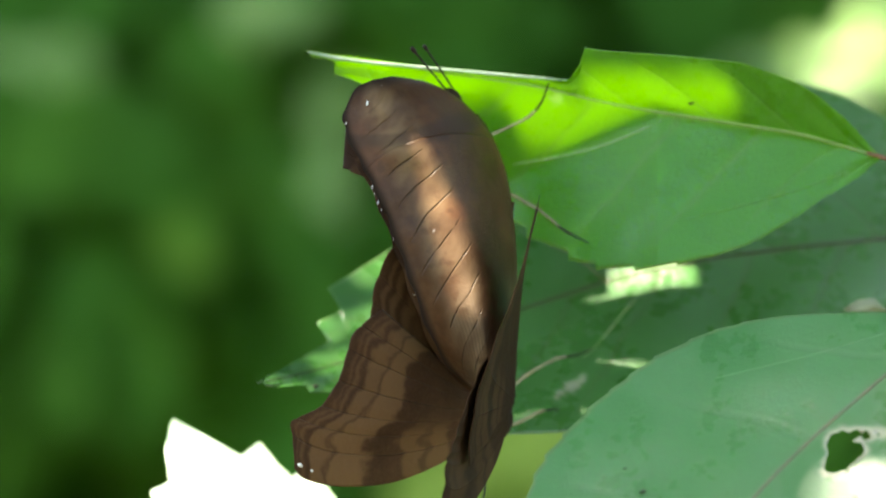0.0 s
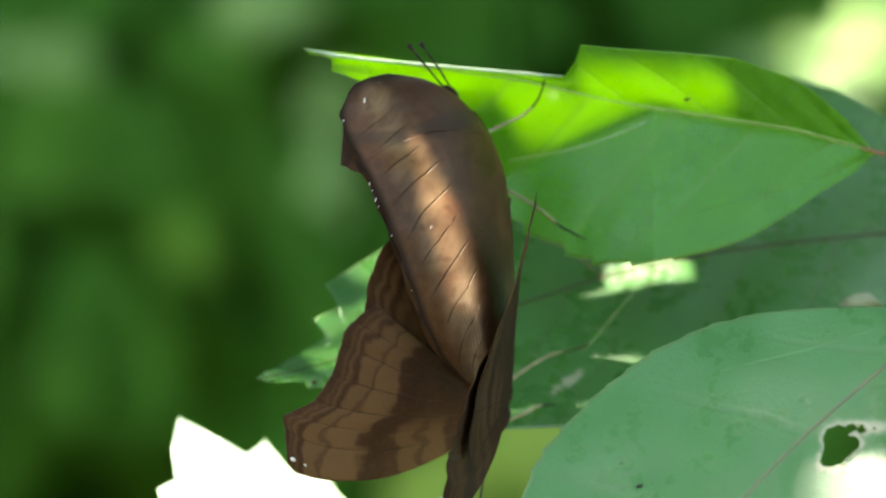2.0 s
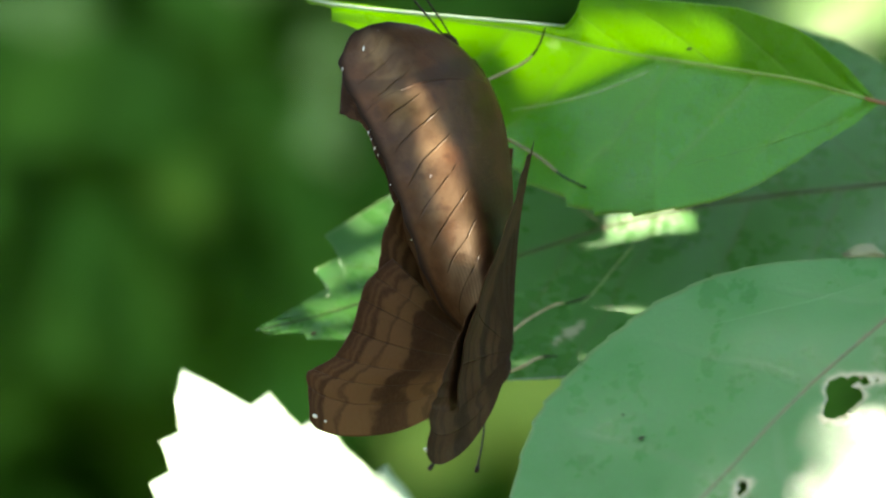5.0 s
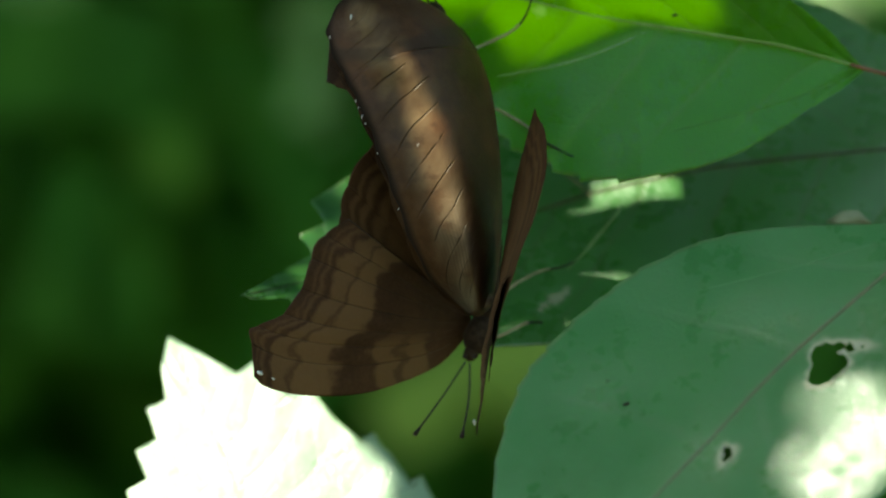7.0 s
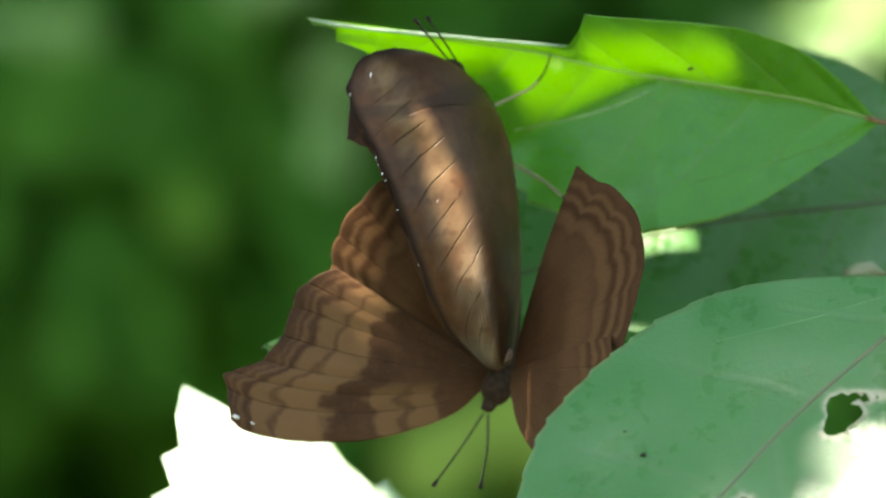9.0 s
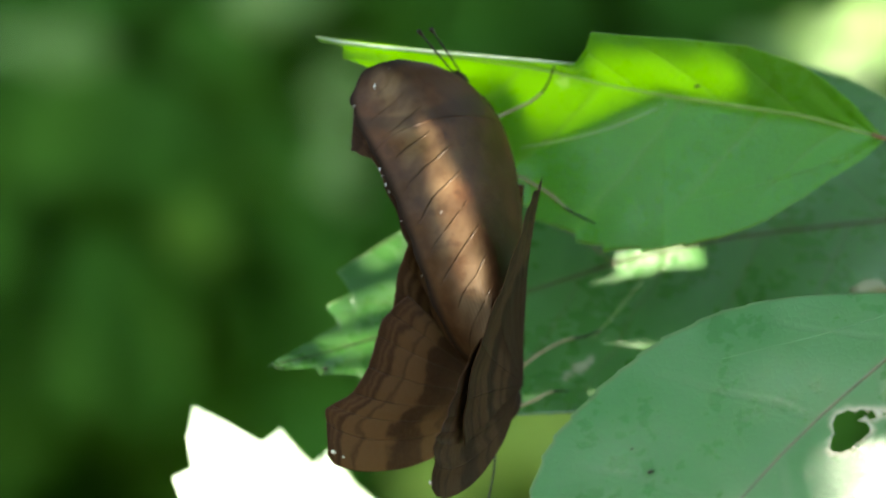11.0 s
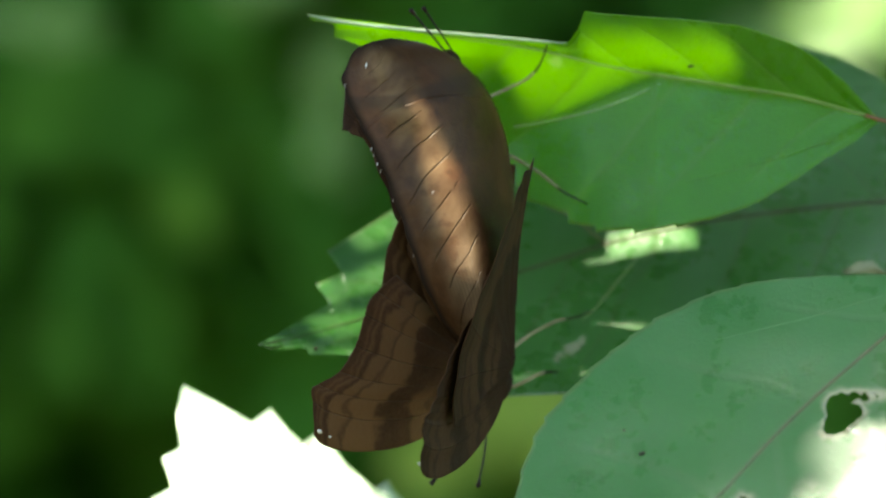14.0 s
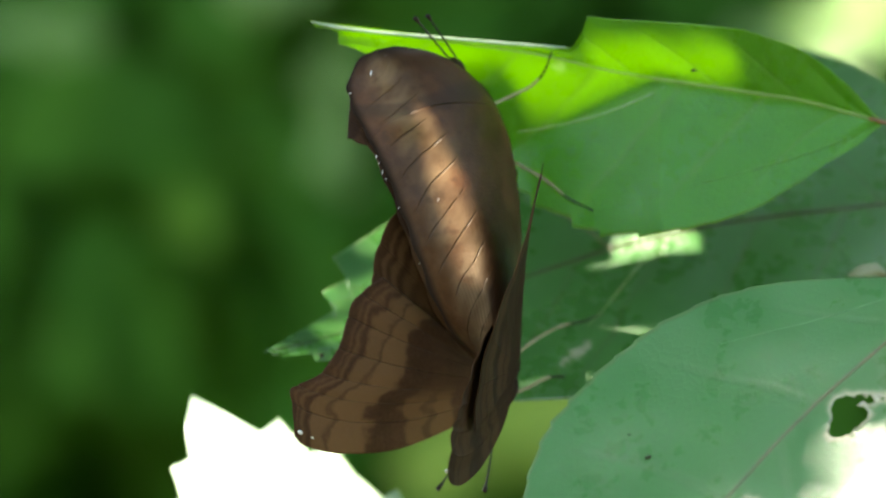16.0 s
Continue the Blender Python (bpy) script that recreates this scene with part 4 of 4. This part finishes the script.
part("antenna", on(folded, feeler([stage(820, 140, 7), stage(790, 92, 4.5), stage(753, 38, 2)], M_HORN)), folded)
insect_leg(folded, [stage(850, 205, 10.5), stage(905, 180, 11.0), stage(938, 163, 10.8), stage(960, 138, 10.0), stage(973, 103, 8.4)])
insect_leg(folded, [stage(885, 290, 12.5)] + [stage(x, y, min(d, top_depth(x, y) - 0.4)) for x, y, d in
                    ((920, 306, 15.5), (958, 328, 15.0), (980, 345, 14.3), (1000, 362, 13.6), (1022, 374, 13.6), (1045, 385, 13.6))])
for x, y, w, r in ((652, 140, -3.4, 5), (615, 176, -3.0, 3), (661, 288, -5.3, 3.5), (672, 316, -5.6, 3.5), (678, 328, -5.7, 2.5), (666, 300, -5.4, 2), (700, 380, -5.9, 2), (737, 478, -5.7, 2)):
    c = stage(x, y, w)
    part("wing_spot", on(folded, ellipsoid(c - Vector((0, 0, r * U)), c + Vector((0.3 * r * U, 0, r * U)), 0.28 * r * U, M_WHITE, "wing_spot", 5, 6)), folded, "tiny white fringe spot")

# ---------------------------------------------------------------- the butterfly that opens and shuts its wings
ROOT = stage(862, 700, 9)
mate = tagged(new("butterfly"), "brown butterfly with tan banded wings opening and closing, head down", "butterfly", group="mating butterflies")
mate.matrix_basis = Matrix.Translation(ROOT) @ pose(0, 0, 0, -4, 14, 0)
COSTA = [(0, 0), (-63, 46), (-113, 119), (-157, 213), (-186, 333), (-190, 417), (-178, 452)]
FORE_EDGE = [(-178, 448), (-140, 463), (-104, 480), (-90, 466), (-66, 428), (-40, 410), (5, 394), (45, 392), (78, 388), (108, 364), (134, 331)]
HIND_EDGE = [(105, 335), (134, 338), (179, 342), (234, 329), (300, 290), (340, 238), (368, 178), (384, 120), (392, 56)]
FORE_EDGE_SHUT = FORE_EDGE[:-6] + [(-40, 410), (5, 388), (50, 358), (95, 326)]
HIND_EDGE_SHUT = [(-95, 322), (-40, 346), (20, 356), (95, 358), (170, 352), (235, 340), (295, 308), (338, 262), (364, 208), (378, 155), (400, 108)]


def wing(edge, front, root, back_root, upper, rim, seed):
    """A wing in its own space: p along the body (z), q outwards (-x). Rays run from the root to the scalloped margin."""
    n, m = 70, 90
    e = arc([(p, q, 0) for p, q in edge], 24)
    f = arc([(p, q, 0) for p, q in front], 24) if front else None
    f_edge = front is not None
    grid = np.zeros((m, n, 3))
    reach, fan = np.zeros((m, n)), np.zeros((m, n))
    for i in range(m):
        k = i / (m - 1)
        x = k * (len(e) - 1)
        j = min(int(x), len(e) - 2)
        out = e[j].lerp(e[j + 1], x - j)
        scallop = 1 + rim * (abs(math.sin(k * math.pi * 7)) - 0.6) * min(1, 8 * k, 8 * (1 - k))
        r0 = Vector((*root, 0)).lerp(Vector((*back_root, 0)), k)
        for a in range(n):
            s = a / (n - 1)
            p = r0.lerp(r0 + (out - r0) * scallop, s)
            if f:
                y = s * (len(f) - 1)
                b = min(int(y), len(f) - 2)
                c = f[b].lerp(f[b + 1], y - b)
                p = p + (c - e[0] * s) * (1 - k) ** 2.2
            camber = -0.55 * math.sin(min(1, s) * math.pi) * (0.4 + 0.6 * math.sin(k * math.pi)) + 0.06 * math.cos(k * math.pi * 14) * s
            camber += 0.5 * noise.noise((s * 2.5, k * 3, seed)) * s
            grid[i, a] = (-p.y * U, camber * 0.001 + (0.0003 if not f else 0), p.x * U)
            reach[i, a], fan[i, a] = s, k
    if not upper:       # seen on its twist: the hind part stands wider open than the front
        grid = grid * np.array([1, -1, 1])
        f = np.clip((grid[..., 2] / U + 60) / 460, 0, 1)
        turn = np.radians(13) * f * f * (3 - 2 * f)
        x, y = grid[..., 0] * np.cos(turn) - grid[..., 1] * np.sin(turn), grid[..., 0] * np.sin(turn) + grid[..., 1] * np.cos(turn)
        grid = np.stack([x, y, grid[..., 2]], -1)
    mats = [M_DORSAL if f_edge and upper else M_DORSAL_HIND, M_VENTRAL]
    me = sheet(grid, np.ones((m - 1, n - 1), bool), np.array([0, 0.00006 if upper else -0.00006, 0]), mats, reach=reach, fan=fan)
    return me


wings = []
for side, label in ((0, "tan banded brown"), (1, "brown, dark striped below,")):
    fore = part("forewing", wing(FORE_EDGE if side == 0 else FORE_EDGE_SHUT, COSTA, (0, 0), (30, 4), side == 0, 0.012, 2), mate, label + " forewing with a hooked tip")
    hind = part("hindwing", wing(HIND_EDGE if side == 0 else HIND_EDGE_SHUT, None, (30, 4), (70, 3), side == 0, 0.016 if side == 0 else 0.012, 4), mate, label + " hindwing with a wavy margin")
    wings.append((fore, hind))
    c = Vector((-445 * U, -0.0004 if side == 0 else 0.0004, -168 * U))
    for dx, dz, r in ((0, 0, 7), (32, -4, 4)):
        q = c + Vector((dx * U, 0, dz * U))
        part("wing_spot", ellipsoid(q - Vector((r * U, 0, 0)), q + Vector((r * U, 0, -0.4 * r * U)), 0.5 * r * U, M_WHITE, "wing_spot", 5, 6), fore, "tiny white wing-tip spot")


def mates(me):
    me.transform(mate.matrix_basis.inverted())
    return me


part("thorax", mates(ellipsoid(stage(868, 735, 6.5), stage(895, 668, 8), 0.0017, M_FUR, "thorax")), mate)
part("head", mates(ellipsoid(stage(860, 748, 6.5), stage(874, 716, 7), 0.0008, M_FUR, "head")), mate)
part("abdomen", mates(ellipsoid(stage(882, 700, 8), stage(902, 625, 8), 0.0013, M_FUR, "abdomen", 20, 14, 0.04)), mate)
for x in (852, 868):
    part("eye", mates(ellipsoid(stage(x + 2, 736, 5.4), stage(x + 3, 744, 5.4), 0.00022, M_HORN, "eye", 8, 10)), mate, "dark round eye")
part("antenna", mates(feeler([stage(856, 750, 11), stage(815, 812, 7), stage(767, 878, 3)], M_HORN)), mate)
part("antenna", mates(feeler([stage(864, 752, 11), stage(862, 815, 7), stage(850, 882, 3)], M_HORN)), mate)
insect_leg(mate, [stage(884, 660, 12.5), stage(935, 618, 15), stage(985, 590, 18.5), stage(1020, 583, 20.6), stage(1050, 572, 21.8)])
insect_leg(mate, [stage(878, 715, 11.5), stage(920, 702, 12.8), stage(955, 684, 14.6), stage(975, 679, 15.8), stage(992, 680, 16.6)])

# reach of the left wing across the stage, in stage units, time by time
SPREAD = [(0, 343), (.2, 349), (.4, 378), (.6, 425), (.8, 483), (1, 485), (1.2, 478), (1.4, 486), (1.6, 478), (1.8, 420), (2, 354),
          (2.2, 291), (2.4, 283), (2.6, 280), (2.8, 322), (3, 337), (3.2, 374), (3.4, 424), (3.6, 437), (3.8, 430), (4, 386), (4.2, 334),
          (4.7, 300), (5.3, 340), (5.9, 430), (6.3, 458), (6.5, 468), (6.7, 466), (6.9, 427), (7.1, 348), (7.3, 271), (7.5, 242), (7.7, 252), (7.9, 273),
          (8.1, 304), (8.3, 345), (8.5, 360), (8.7, 416), (8.9, 478), (9.1, 480), (9.2, 470), (9.7, 430), (10.3, 300), (10.8, 290),
          (11.3, 329), (11.5, 361), (11.7, 384), (11.9, 386), (12.1, 370), (12.3, 339), (12.5, 297), (12.7, 253), (12.9, 249),
          (13.1, 264), (13.3, 266), (13.5, 270), (13.7, 308), (13.9, 312), (14.1, 289), (14.3, 267), (14.5, 258), (14.7, 248),
          (14.9, 239), (15.1, 247), (15.3, 252), (15.5, 289), (15.7, 320), (15.85, 335), (16, 356)]


# angle of the right forewing, degrees from the left over the lens side
RIGHT = [(0, 77), (.2, 78), (.4, 84), (.6, 96), (.8, 115), (1, 139), (1.2, 140), (1.4, 128), (1.6, 115), (1.8, 99),
         (2, 78), (2.2, 74), (2.4, 72), (2.6, 72), (2.8, 75), (3, 76), (3.2, 80), (3.4, 97), (3.6, 102), (3.8, 98),
         (4, 90), (4.2, 77), (4.7, 73), (5.3, 80), (5.9, 132), (6.3, 151), (6.5, 144), (6.7, 128), (6.9, 104),
         (7.1, 80), (7.3, 72), (7.5, 68), (7.7, 68), (7.9, 69), (8.1, 71), (8.3, 75), (8.5, 78), (8.7, 96), (8.9, 110),
         (9.1, 138), (9.2, 146), (9.7, 123), (10.3, 78), (10.8, 72), (11.3, 74), (11.5, 78), (11.7, 85), (11.9, 85),
         (12.1, 79), (12.3, 74), (12.5, 69), (12.7, 67), (12.9, 66), (13.1, 67), (13.3, 68), (13.5, 68), (13.7, 71),
         (13.9, 73), (14.1, 70), (14.3, 68), (14.5, 65), (14.7, 64), (14.9, 64), (15.1, 65), (15.3, 68), (15.5, 70),
         (15.7, 74), (16, 77)]


def left_angle(spread):
    return math.degrees(math.acos(min(1, spread / 505)))


def right_angle(a):
    """The twist of the right wings takes a share of the opening; the hindwing lies close on the outside of its forewing."""
    return a - 8 * min(1, max(0, (a - 75) / 45))


def motions():
    """The slow beat of the lower butterfly, the nudges that the upper one takes from it, and the sway of the herb."""
    fore, hind = wings[0]
    walk(fore, [(t, pose(0, 0, 0, 0, 0, left_angle(s))) for t, s in SPREAD])
    walk(hind, [(t, pose(0, 0, 0, 0, 0, left_angle(s) - max(0, (left_angle(s) - 20) * 0.10))) for t, s in SPREAD])
    fore, hind = wings[1]
    lean = pose(38 * U, -0.008, 0, 0, -8, 0)
    walk(fore, [(t, lean @ pose(0, 0, 0, 0, 0, right_angle(a))) for t, a in RIGHT])
    walk(hind, [(t, lean @ pose(0, 0, 0, 0, 0, right_angle(a) + 0.7)) for t, a in RIGHT])
    rest = folded.location.copy()
    rows = []
    for t, s in SPREAD:
        k = (s - 240) / 245
        rows.append((t, Matrix.Translation(rest + Vector(((-5 + 8 * k) * U, 0, (7 - 15 * k) * U)))))
    walk(folded, rows)
    rest_herb = herb.location.copy()
    sway = [(0, -14, -4), (.5, -11, 0), (1, -14, 0), (1.5, -7, -3), (2, 0, 0), (3, 0, 3), (4, 4, 0), (6.5, 11, 4), (7.5, 10, 6), (8, 10, 3),
            (8.5, 1, 2), (9, 0, -3), (11.5, 6, 4), (13.5, 5, 3), (15, 8, 6), (16, 10, 9)]
    walk(herb, [(t, Matrix.Translation(rest_herb + Vector((x * U, 0, -y * U)))) for t, x, y in sway])


motions()
